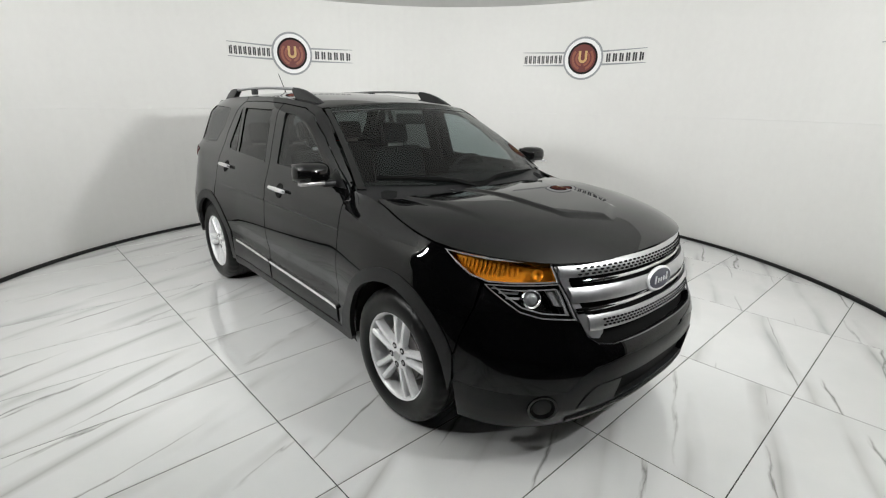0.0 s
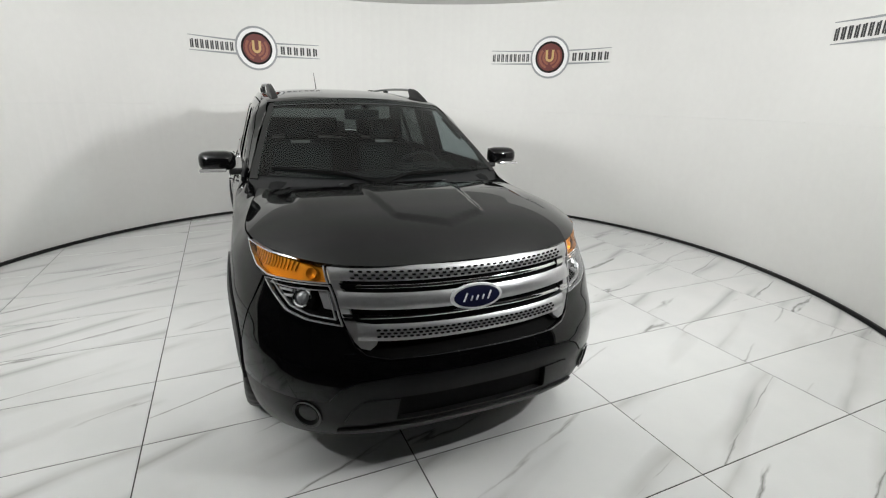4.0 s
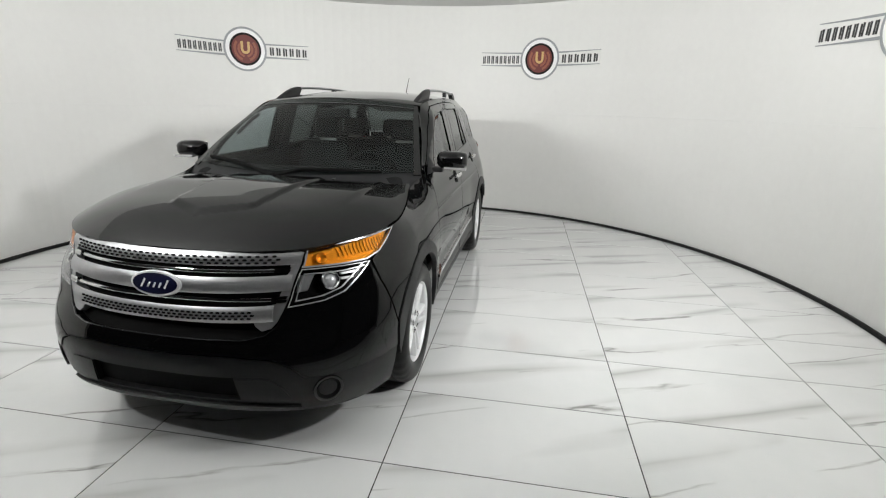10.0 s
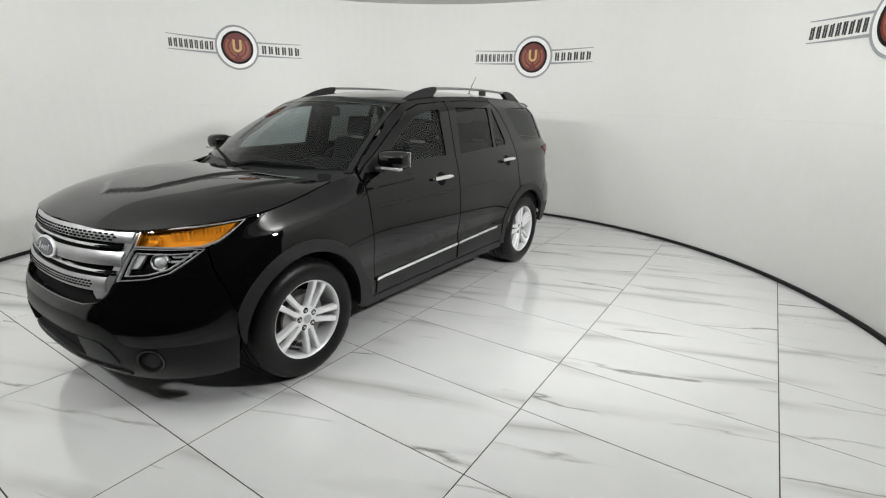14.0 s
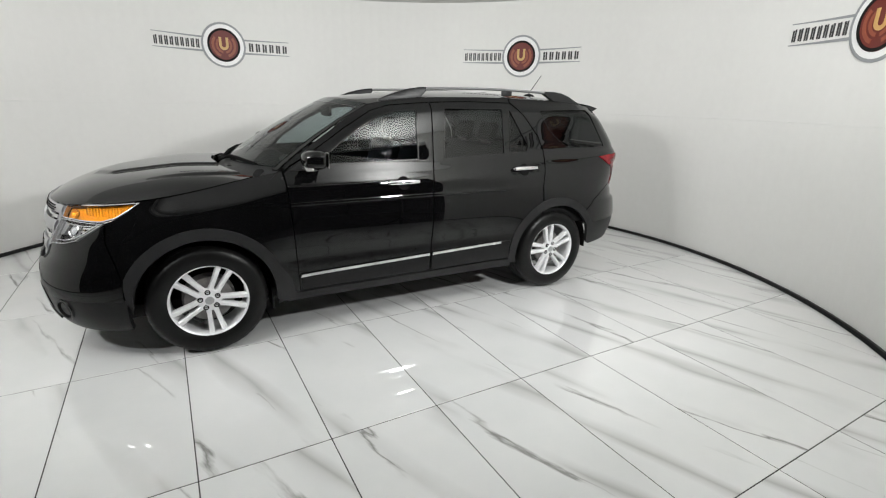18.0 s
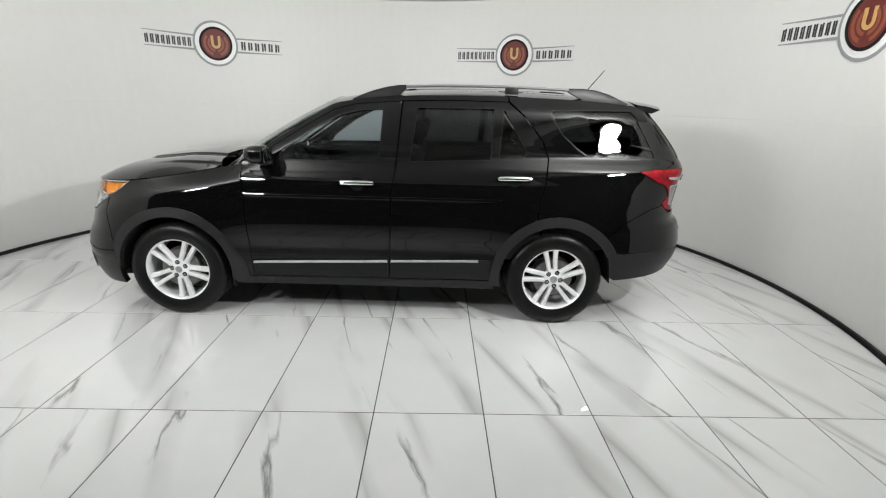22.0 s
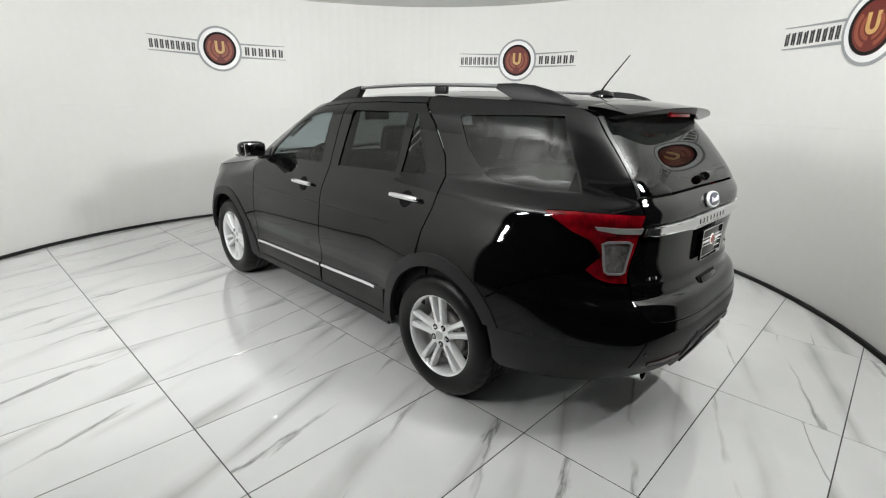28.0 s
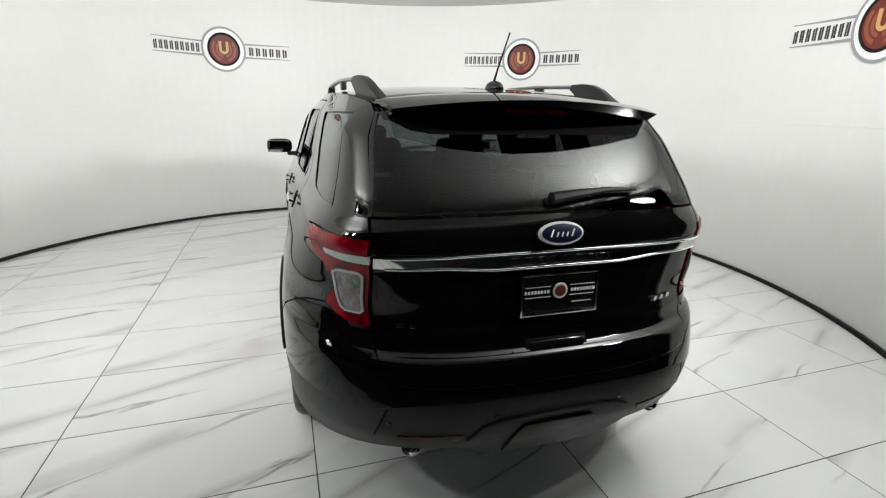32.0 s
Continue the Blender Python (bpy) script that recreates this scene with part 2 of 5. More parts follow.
HOOD_W = curve((0.90, 0.84), (0.95, 0.83), (1.05, 0.808), (1.12, 0.808), (1.30, 0.845), (1.50, 0.895), (1.70, 0.936), (1.85, 0.94), (2.3, 0.94))
CROWN = curve((0.95, 0.0), (1.10, 0.008), (1.30, 0.054), (1.55, 0.100), (1.75, 0.114), (2.0, 0.122), (2.3, 0.132))
RAIL_Z = curve((-2.1, 1.61), (-1.9, 1.635), (-1.5, 1.662), (-0.9, 1.675), (-0.4, 1.667), (0.0, 1.637), (0.22, 1.605), (0.5, 1.445), (0.92, 1.175))
RAIL_Y = curve((-2.1, 0.56), (-1.9, 0.60), (-1.4, 0.645), (-0.7, 0.662), (-0.2, 0.658), (0.22, 0.648), (0.55, 0.738), (0.92, 0.835))
ROOF_Z = curve((-2.1, 1.672), (-1.9, 1.688), (-1.5, 1.712), (-0.9, 1.727), (-0.4, 1.715), (0.0, 1.685), (0.33, 1.642))


def smooth(t):
    t = min(1.0, max(0.0, t))
    return t * t * (3 - 2 * t)


def hood_edge(x):
    f = min(1.0, max(0.0, (x - 0.95) / 1.312))
    return HOOD_W(x) * (1 - f ** 3) ** (1 / 3)


def half(x, z):
    """Half the width of the painted skin at x along the car."""
    if x > 0.7:
        k = smooth((x - 0.7) / 0.65)
        return HALF_MID(z) * (1 - k) + HALF_FRONT(z) * k
    wide = HALF_REAR(z) - HALF_MID(z)
    if wide > 0:
        return HALF_MID(z) + wide * smooth((-0.70 - x) / 0.65)
    t = max(0.0, (-0.35 - x) / 1.1)
    return HALF_MID(z) + wide * (0.75 * t ** 1.4 if t <= 1 else 0.75 * (1 + 1.4 * (t - 1)))


def body(u, z):
    """The painted skin of the left side. u is x along the flank; past the axles it runs on round the nose and the tail."""
    if u > XSF:
        p = PF(z)
        c, s = math.cos(u - XSF), math.sin(u - XSF)
        r = (abs(c) ** p + abs(s) ** p) ** (-1 / p)
        x, y = XSF + (NOSE(z) - XSF) * r * s, HALF_FRONT(z) * r * c
    elif u < XSR:
        p = PR(z)
        c, s = math.cos(XSR - u), math.sin(XSR - u)
        r = (abs(c) ** p + abs(s) ** p) ** (-1 / p)
        x = XSR + (TAIL(z) - XSR) * r * s
        y = half(x, z) * r * c
    else:
        x, y = u, half(u, z)
    side = 1 if y >= 0 else -1
    y = abs(y)
    if x > 0.9:
        edge, drop, inner = FENDER_Z(x), 0.14 + 0.08 * min(1.0, max(0.0, (x - 1.55) / 0.35)), hood_edge(x)
    else:
        edge, drop, inner = RAIL_Z(x), 0.11, RAIL_Y(x)
    t = (z - edge + drop) / drop
    if t > 0 and y > inner:
        t = min(t, 1.0)
        w = min(1.0, max(0.0, (y - 0.46) / 0.18)) if u > XSF else 1.0
        y -= (y - inner) * t * t * w * w * (3 - 2 * w)
    return Vector((x, side * y, z))


NOSE_U, TAIL_U = XSF + math.pi / 2, XSR - math.pi / 2


def at_x(x, z):
    """u of the skin's point at x on the left flank."""
    if XSR <= x <= XSF:
        return x
    if x > XSF:
        f, p = min(1.0, (x - XSF) / (NOSE(z) - XSF)), PF(z)
        return XSF + math.atan2(f, (1 - f ** p) ** (1 / p))
    f, p = min(1.0, (x - XSR) / (TAIL(z) - XSR)), PR(z)
    return XSR - math.atan2(f, (1 - f ** p) ** (1 / p))


def at_y(y, z, end):
    """u of the skin's point at y across the nose (end 1) or the tail (end -1)."""
    g = min(1.0, abs(y) / (HALF_FRONT(z) if end > 0 else half(XSR + 0.95 * (TAIL(z) - XSR), z)))
    p = PF(z) if end > 0 else PR(z)
    a = math.atan2((1 - g ** p) ** (1 / p), g)
    if y < 0:
        a = math.pi - a
    return XSF + a if end > 0 else XSR - a


def hood(x, y):
    f = (abs(max(0.0, x - 0.95) / 1.312) ** 3 + (abs(y) / HOOD_W(x)) ** 3) ** (1 / 3)
    z = FENDER_Z(x) + CROWN(x) * (1 - min(f, 1.0) ** 6)
    # raised centre field with a straight front, and two ridges towards the wings
    wide = 0.215 + 0.10 * (2.0 - x)
    field = smooth((wide + 0.02 - abs(y)) / 0.04) * smooth((2.05 - 0.5 * abs(y) - x) / 0.06)
    ridge = smooth((0.62 + 0.06 * (2.0 - x) - abs(y)) / 0.05) * smooth((1.80 - x) / 0.5)
    return Vector((x, y, z + 0.014 * field + 0.014 * ridge))


def windscreen(s, v):
    x = (1.17 - 0.24 * v * v) * (1 - s) + (0.33 - 0.11 * v * v) * s
    y = (0.83 * (1 - s) + 0.632 * s) * v
    z = (1.155 + 0.015 * v * v) * (1 - s) + (1.642 - 0.038 * v * v) * s
    k = 0.065 * s * (1 - s)
    return Vector((x + k, y, z + k))


def roof(x, v):
    e, c = RAIL_Z(x), ROOF_Z(x)
    return Vector((x, RAIL_Y(x) * v, c - (c - e) * abs(v) ** 2.4))

# ---- sheets of skin: a polygon in (u, v), cut fine, laid on a surface, with a turned-in edge ----


def cut_up(poly, du, dv):
    bm = bmesh.new()
    bm.faces.new([bm.verts.new((p[0], p[1], 0)) for p in poly])
    bm.normal_update()
    if len(poly) > 4:
        bmesh.ops.triangulate(bm, faces=bm.faces[:], ngon_method="EAR_CLIP")
    for axis, step in ((0, du), (1, dv)):
        lo = min(p[axis] for p in poly)
        hi = max(p[axis] for p in poly)
        n = int((hi - lo) / step)
        no = (1, 0, 0) if axis == 0 else (0, 1, 0)
        for i in range(1, n + 1):
            c = lo + (hi - lo) * i / (n + 1)
            co = (c, 0, 0) if axis == 0 else (0, c, 0)
            bmesh.ops.bisect_plane(bm, geom=bm.verts[:] + bm.edges[:] + bm.faces[:], dist=1e-5, plane_co=co, plane_no=no)
    bm.normal_update()
    bmesh.ops.triangulate(bm, faces=[f for f in bm.faces if len(f.verts) > 4])
    return bm


class Sheet:
    def __init__(self):
        self.verts, self.faces, self.norms = [], [], []

    def lay(self, fn, poly, off=0.0, thick=0.012, du=0.045, dv=0.045, inward=False):
        """Adds a piece. off lifts it off the surface; thick turns its edge in; inward: it faces the middle of the place."""
        bm = cut_up(poly, du, dv)
        bm.verts.index_update()
        pts, nos = [], []
        e = 8e-4
        for v in bm.verts:
            u, w = v.co.x, v.co.y
            p = fn(u, w)
            n = (fn(u + e, w) - fn(u - e, w)).cross(fn(u, w + e) - fn(u, w - e))
            n.normalize()
            core = Vector((max(-1.7, min(1.4, p.x)), 0, 0.8))
            if (n.dot(p - core) < 0) != inward:
                n.negate()
            pts.append(p + n * off)
            nos.append(n)
        base = len(self.verts)
        self.verts += pts
        for f in bm.faces:
            ids = [v.index for v in f.verts]
            a, b, c = pts[ids[0]], pts[ids[1]], pts[ids[2]]
            if (b - a).cross(c - a).dot(nos[ids[0]]) < 0:
                ids.reverse()
            self.faces.append([base + i for i in ids])
            self.norms += [nos[i] for i in ids]
        if thick:
            for ed in bm.edges:
                if len(ed.link_faces) == 1:
                    i, j = ed.verts[0].index, ed.verts[1].index
                    k = len(self.verts)
                    self.verts += [pts[i], pts[j], pts[j] - nos[j] * thick, pts[i] - nos[i] * thick]
                    self.faces.append([k, k + 1, k + 2, k + 3])
                    n = (self.verts[k + 1] - self.verts[k]).cross(self.verts[k + 2] - self.verts[k])
                    n = n.normalized() if n.length > 1e-12 else nos[i]
                    self.norms += [n] * 4
        bm.free()
        return self

    def make(self, name, material, parent, label=""):
        me = bpy.data.meshes.new(name)
        me.from_pydata([tuple(v) for v in self.verts], [], self.faces)
        for p in me.polygons:
            p.use_smooth = True
        me.normals_split_custom_set([tuple(n) for n in self.norms])
        me.materials.append(material)
        ob = new(name, me)
        ob.parent = parent
        return tagged(ob, label)


def sided(fn, side):
    if side > 0:
        return fn

    def other(u, v):
        p = fn(u, v)
        return Vector((p.x, -p.y, p.z))
    return other


def flank(points):
    """(x, z) points of the left flank as (u, z)."""
    return [(at_x(x, z), z) for x, z in points]


def mixed(points, end):
    """Points ('x' or 'y', value, z) round the nose (1) or the tail (-1) as (u, z)."""
    return [(at_x(a, z) if k == "x" else at_y(a, z, end), z) for k, a, z in points]


def keyhole(outer, *holes):
    """One polygon round outer with narrow slits to the holes; each hole is (index of outer vertex, its points)."""
    def turn(q):
        return sum(q[k - 1][0] * q[k][1] - q[k][0] * q[k - 1][1] for k in range(len(q)))
    todo = {i: h if turn(h) * turn(outer) < 0 else h[:1] + h[:0:-1] for i, h in holes}
    out = []
    for i, p in enumerate(outer):
        out.append(p)
        if i in todo:
            h = todo[i]
            out += h + [(h[0][0] + 4e-4, h[0][1] + 4e-4), (p[0] + 4e-4, p[1] + 4e-4)]
    return out


def arc(cx, cz, r, a0, a1, n=18):
    return [(cx + r * math.cos(radians(a0 + (a1 - a0) * i / n)), cz + r * math.sin(radians(a0 + (a1 - a0) * i / n))) for i in range(n + 1)]


def outline_strips(poly, width):
    """The polygon's border as quads of the given width, inwards."""
    n = len(poly)
    area = sum(poly[i][0] * poly[(i + 1) % n][1] - poly[(i + 1) % n][0] * poly[i][1] for i in range(n))
    s = 1 if area > 0 else -1
    inner = []
    for i in range(n):
        p0, p1, p2 = Vector(poly[i - 1]), Vector(poly[i]), Vector(poly[(i + 1) % n])
        d0, d1 = (p1 - p0).normalized(), (p2 - p1).normalized()
        n0, n1 = Vector((-d0.y, d0.x)) * s, Vector((-d1.y, d1.x)) * s
        m = (n0 + n1).normalized()
        inner.append(p1 + m * width / max(0.4, m.dot(n0)))
    return [[poly[i], poly[(i + 1) % n], tuple(inner[(i + 1) % n]), tuple(inner[i])] for i in range(n)]


def ring_strip(poly, width):
    """The polygon's border of the given width as one closed frame."""
    return keyhole(list(poly), (0, [q[3] for q in outline_strips(poly, width)]))


def part(name, bm, material, parent, label="", smooth=True):
    me = bpy.data.meshes.new(name)
    bmesh.ops.recalc_face_normals(bm, faces=bm.faces)
    bm.to_mesh(me)
    bm.free()
    if smooth:
        for p in me.polygons:
            p.use_smooth = True
        me.set_sharp_from_angle(angle=radians(38))
    me.materials.append(material)
    ob = new(name, me)
    ob.parent = parent
    return tagged(ob, label)


def frame_on(fn, u, v, off=0.0):
    """A pose on a surface: its z axis stands off it, its y axis points up."""
    e = 1e-3
    p = fn(u, v)
    n = (fn(u + e, v) - fn(u - e, v)).cross(fn(u, v + e) - fn(u, v - e)).normalized()
    if n.dot(p - Vector((max(-1.7, min(1.4, p.x)), 0, 0.8))) < 0:
        n.negate()
    up = Vector((0, 0, 1))
    x = up.cross(n).normalized()
    y = n.cross(x)
    m = Matrix((x, y, n)).transposed().to_4x4()
    m.translation = p + n * off
    return m


def bm_box(sx, sy, sz, at=(0, 0, 0), bevel=0.0, m=None, seg=2):
    bm = bmesh.new()
    bmesh.ops.create_cube(bm, size=1)
    bmesh.ops.scale(bm, vec=(sx, sy, sz), verts=bm.verts)
    if bevel:
        bmesh.ops.bevel(bm, geom=bm.edges[:], offset=bevel, segments=seg, profile=0.5, affect="EDGES")
    bmesh.ops.translate(bm, vec=at, verts=bm.verts)
    if m:
        bmesh.ops.transform(bm, matrix=m, verts=bm.verts)
    return bm


def bm_lathe(profile, n=48, m=None, closed=False):
    """Turns (radius, height) pairs round z."""
    bm = bmesh.new()
    rings = []
    for r, h in profile:
        if r < 1e-6:
            rings.append([bm.verts.new((0, 0, h))])
        else:
            rings.append([bm.verts.new((r * math.cos(2 * math.pi * i / n), r * math.sin(2 * math.pi * i / n), h)) for i in range(n)])
    pairs = list(zip(rings, rings[1:])) + ([(rings[-1], rings[0])] if closed else [])
    for a, b in pairs:
        for i in range(n):
            j = (i + 1) % n
            if len(a) == 1 and len(b) == 1:
                continue
            if len(a) == 1:
                bm.faces.new((a[0], b[i], b[j]))
            elif len(b) == 1:
                bm.faces.new((a[i], a[j], b[0]))
            else:
                bm.faces.new((a[i], a[j], b[j], b[i]))
    if m:
        bmesh.ops.transform(bm, matrix=m, verts=bm.verts)
    return bm


def bm_tube(path, radius, n=10, flat=1.0, cap=True):
    """A round bar along a path of points; radius may be one for each point."""
    bm = bmesh.new()
    rings = []
    path = [Vector(p) for p in path]
    for i, p in enumerate(path):
        d = (path[min(i + 1, len(path) - 1)] - path[max(i - 1, 0)]).normalized()
        a = d.cross(Vector((0, 0, 1)) if abs(d.z) < 0.9 else Vector((1, 0, 0))).normalized()
        b = a.cross(d)
        r = radius[i] if isinstance(radius, (list, tuple)) else radius
        rings.append([bm.verts.new(p + a * r * math.cos(2 * math.pi * k / n) + b * r * flat * math.sin(2 * math.pi * k / n)) for k in range(n)])
    for a, b in zip(rings, rings[1:]):
        for k in range(n):
            bm.faces.new((a[k], a[(k + 1) % n], b[(k + 1) % n], b[k]))
    if cap:
        bm.faces.new(rings[0])
        bm.faces.new(rings[-1][::-1])
    return bm


def join_bm(*parts):
    out = bmesh.new()
    for b in parts:
        me = bpy.data.meshes.new("piece")
        b.to_mesh(me)
        b.free()
        out.from_mesh(me)
        bpy.data.meshes.remove(me)
    return out


def marble(name):
    """Polished white porcelain with grey veins; every tile is cut from another part of the print."""
    m, n, l, b = nodes_of(name)
    co = n.new("ShaderNodeTexCoord").outputs["Object"]
    rnd = n.new("ShaderNodeObjectInfo").outputs["Random"]
    shift = n.new("ShaderNodeCombineXYZ")
    l.new(math_node(n, l, "MULTIPLY", rnd, 37.0), shift.inputs[0])
    l.new(math_node(n, l, "MULTIPLY", rnd, 91.0), shift.inputs[1])
    add = n.new("ShaderNodeVectorMath")
    add.operation = "ADD"
    l.new(co, add.inputs[0])
    l.new(shift.outputs[0], add.inputs[1])
    spin = n.new("ShaderNodeMapping")
    spin.inputs["Rotation"].default_value = (0, 0, radians(-20))
    l.new(add.outputs[0], spin.inputs["Vector"])
    turn = n.new("ShaderNodeMapping")
    turn.inputs["Scale"].default_value = (1.0, 0.17, 1.0)
    l.new(spin.outputs[0], turn.inputs["Vector"])
    v = turn.outputs[0]

    across = n.new("ShaderNodeSeparateXYZ")
    l.new(spin.outputs[0], across.inputs[0])

    def vein(often, wander, scale, detail):
        """Distance to the nearest of long wandering lines."""
        f = math_node(n, l, "MULTIPLY", noise_node(n, l, v, scale, detail, 0.55), wander)
        f = math_node(n, l, "ADD", math_node(n, l, "MULTIPLY", across.outputs[0], often), f)
        return math_node(n, l, "ABSOLUTE", math_node(n, l, "SUBTRACT", math_node(n, l, "FRACT", f, 0.0), 0.5), 0.0)
    broad = ramp_node(n, l, vein(2.3, 1.5, 1.3, 3), (0.0, (1, 1, 1)), (0.06, (0.5, 0.5, 0.5)), (0.17, (0, 0, 0)))
    thin = ramp_node(n, l, vein(2.2, 1.9, 1.5, 7), (0.0, (1, 1, 1)), (0.010, (0.6, 0.6, 0.6)), (0.034, (0, 0, 0)))
    mid = n.new("ShaderNodeMapping")
    mid.inputs["Scale"].default_value = (1.0, 0.36, 1.0)
    l.new(spin.outputs[0], mid.inputs["Vector"])
    gate = ramp_node(n, l, noise_node(n, l, mid.outputs[0], 2.0, 3), (0.43, (0, 0, 0)), (0.60, (1, 1, 1)))
    gate2 = ramp_node(n, l, noise_node(n, l, mid.outputs[0], 2.8, 3), (0.46, (0, 0, 0)), (0.58, (1, 1, 1)))
    cloud = noise_node(n, l, add.outputs[0], 2.2, 5, 0.6)
    a = math_node(n, l, "MULTIPLY", math_node(n, l, "MULTIPLY", broad, gate), 0.48)
    c = math_node(n, l, "MULTIPLY", math_node(n, l, "MULTIPLY", thin, gate2), 0.85)
    d = math_node(n, l, "MAXIMUM", a, c)
    base = ramp_node(n, l, cloud, (0.25, (0.73, 0.74, 0.74)), (0.75, (0.80, 0.80, 0.795)))
    mix = n.new("ShaderNodeMix")
    mix.data_type = "RGBA"
    l.new(d, mix.inputs["Factor"])
    l.new(base, mix.inputs["A"])
    mix.inputs["B"].default_value = (0.185, 0.18, 0.17, 1)
    l.new(mix.outputs["Result"], b.inputs["Base Color"])
    l.new(math_node(n, l, "ADD", math_node(n, l, "MULTIPLY", cloud, 0.03), 0.012), b.inputs["Roughness"])
    b.inputs["Specular IOR Level"].default_value = 0.5
    b.inputs["Coat Weight"].default_value = 1.0
    b.inputs["Coat IOR"].default_value = 1.68
    b.inputs["Coat Roughness"].default_value = 0.012
    bump_in(n, l, b, noise_node(n, l, add.outputs[0], 9, 2), 0.012, 0.004)
    return m


M_TILE = marble("marble_tile")
M_GROUT = grained("dark_grout", (0.03, 0.03, 0.029), (0.06, 0.058, 0.056), 90, 0.85)
M_WALL = grained("white_wall_paint", (0.74, 0.735, 0.715), (0.775, 0.77, 0.75), 14, 0.42, bump=0.02, dist=0.001)
M_CEIL = grained("ceiling_paint", (0.66, 0.66, 0.65), (0.71, 0.71, 0.70), 10, 0.8, bump=0.0)
M_RIM = grained("black_rubber", (0.006, 0.006, 0.006), (0.014, 0.014, 0.014), 60, 0.6)
M_HALL = grained("dark_hall", (0.012, 0.012, 0.012), (0.022, 0.022, 0.023), 6, 0.9)
M_SILVER = plain("grey_print", (0.30, 0.31, 0.32), 0.45)
M_INK = plain("black_print", (0.035, 0.035, 0.036), 0.45)
M_LOGO_WHITE = plain("white_acrylic", (0.86, 0.86, 0.86), 0.3)
M_GOLD = plain("gold_print", (0.55, 0.34, 0.12), 0.4)
M_COPPER = plain("copper_print", (0.27, 0.07, 0.035), 0.45)

# ---- the round room ----
SEAM_Z = 1.53
tagged(ring_wall("wall_lower", GATE[1], GATE[0] + 360, 0, SEAM_Z - 0.0005, R_WALL, R_WALL + 0.15, M_WALL), "white painted round studio wall, lower band", "wall", kind="structure")
tagged(ring_wall("wall_upper", GATE[1], GATE[0] + 360, SEAM_Z + 0.0005, H_WALL, R_WALL + 0.0015, R_WALL + 0.15, M_WALL), "white painted round studio wall, upper band", "wall", kind="structure")
tagged(ring_wall("wall_over_gateway", GATE[0], GATE[1], H_GATE, H_WALL, R_WALL + 0.001, R_WALL + 0.15, M_WALL), "white painted wall above the open gateway", "wall", kind="structure")
tagged(ring_wall("baseboard", GATE[1], GATE[0] + 360, -0.004, 0.028, R_WALL - 0.022, R_WALL - 0.0005, M_RIM, 1.5), "black rubber strip along the foot of the wall", "baseboard", kind="structure")
bm = bm_lathe([(0.0, 0.0), (R_WALL + 0.16, 0.0), (R_WALL + 0.16, 0.1), (0.0, 0.1)], 120, Matrix.Translation((0, 0, H_WALL + 0.002)))
tagged(mesh_object("ceiling", bm, M_CEIL), "pale grey flat ceiling over the round room", "ceiling", kind="structure")
bm = bm_lathe([(0.0, -0.06), (12.0, -0.06), (12.0, -0.2), (0.0, -0.2)], 64)
tagged(mesh_object("ground", bm, M_HALL), "dark floor of the unlit hall", "floor", kind="structure")
# the unlit hall behind the gateway, walls and roof
hall = bmesh.new()
for x0, x1, y0, y1, z0, z1 in ((-6.2, -6.0, -9.2, -2.2, -0.06, 3.4), (6.0, 6.2, -9.2, -2.2, -0.06, 3.4), (-6.0, 6.0, -9.2, -9.0, -0.06, 3.4)):
    q = bmesh.ops.create_cube(hall, size=1)["verts"]
    bmesh.ops.scale(hall, vec=(x1 - x0, y1 - y0, z1 - z0), verts=q)
    bmesh.ops.translate(hall, vec=((x0 + x1) / 2, (y0 + y1) / 2, (z0 + z1) / 2), verts=q)
tagged(mesh_object("wall_hall", hall, M_HALL), "dark walls of the unlit hall", "wall", kind="structure")
tagged(mesh_object("ceiling_hall", bm_box(12.4, 7.0, 0.1, (0, -5.7, 3.46)), M_HALL), "dark roof of the unlit hall", "ceiling", kind="structure")

# ---- the turntable floor and its tiles ----
turntable = tagged(new("turntable"), "round turntable floor of polished white marble tiles with dark joints", "turntable")
bm = bm_lathe([(0.0, -0.0014), (R_FLOOR, -0.0014), (R_FLOOR, -0.05), (0.0, -0.05)], 120)
part("joint_bed", bm, M_GROUT, turntable, "dark grey grout bed", smooth=False)
TILE_X, TILE_Y, TILE_X0, TILE_Y0, TILE_TURN, JOINT = 0.601, 1.195, -0.1723, -0.2817, 1.3, 0.0028
R_TILE = R_FLOOR - 0.004
lattice = pose(-AXIS[0], -AXIS[1], 0) @ pose(0, 0, 0, 0, 0, TILE_TURN)


def clip_round(poly, r, n=180):
    """A convex polygon cut to a circle."""
    for i in range(n):
        a = 2 * math.pi * (i + 0.5) / n
        nx, ny = math.cos(a), math.sin(a)
        d = r * math.cos(math.pi / n)
        if all(p[0] * nx + p[1] * ny <= d for p in poly):
            continue
        out = []
        for j, p in enumerate(poly):
            q = poly[(j + 1) % len(poly)]
            dp, dq = p[0] * nx + p[1] * ny - d, q[0] * nx + q[1] * ny - d
            if dp <= 0:
                out.append(p)
            if dp * dq < 0:
                k = dp / (dp - dq)
                out.append((p[0] + (q[0] - p[0]) * k, p[1] + (q[1] - p[1]) * k))
        poly = out
        if len(poly) < 3:
            return []
    return poly


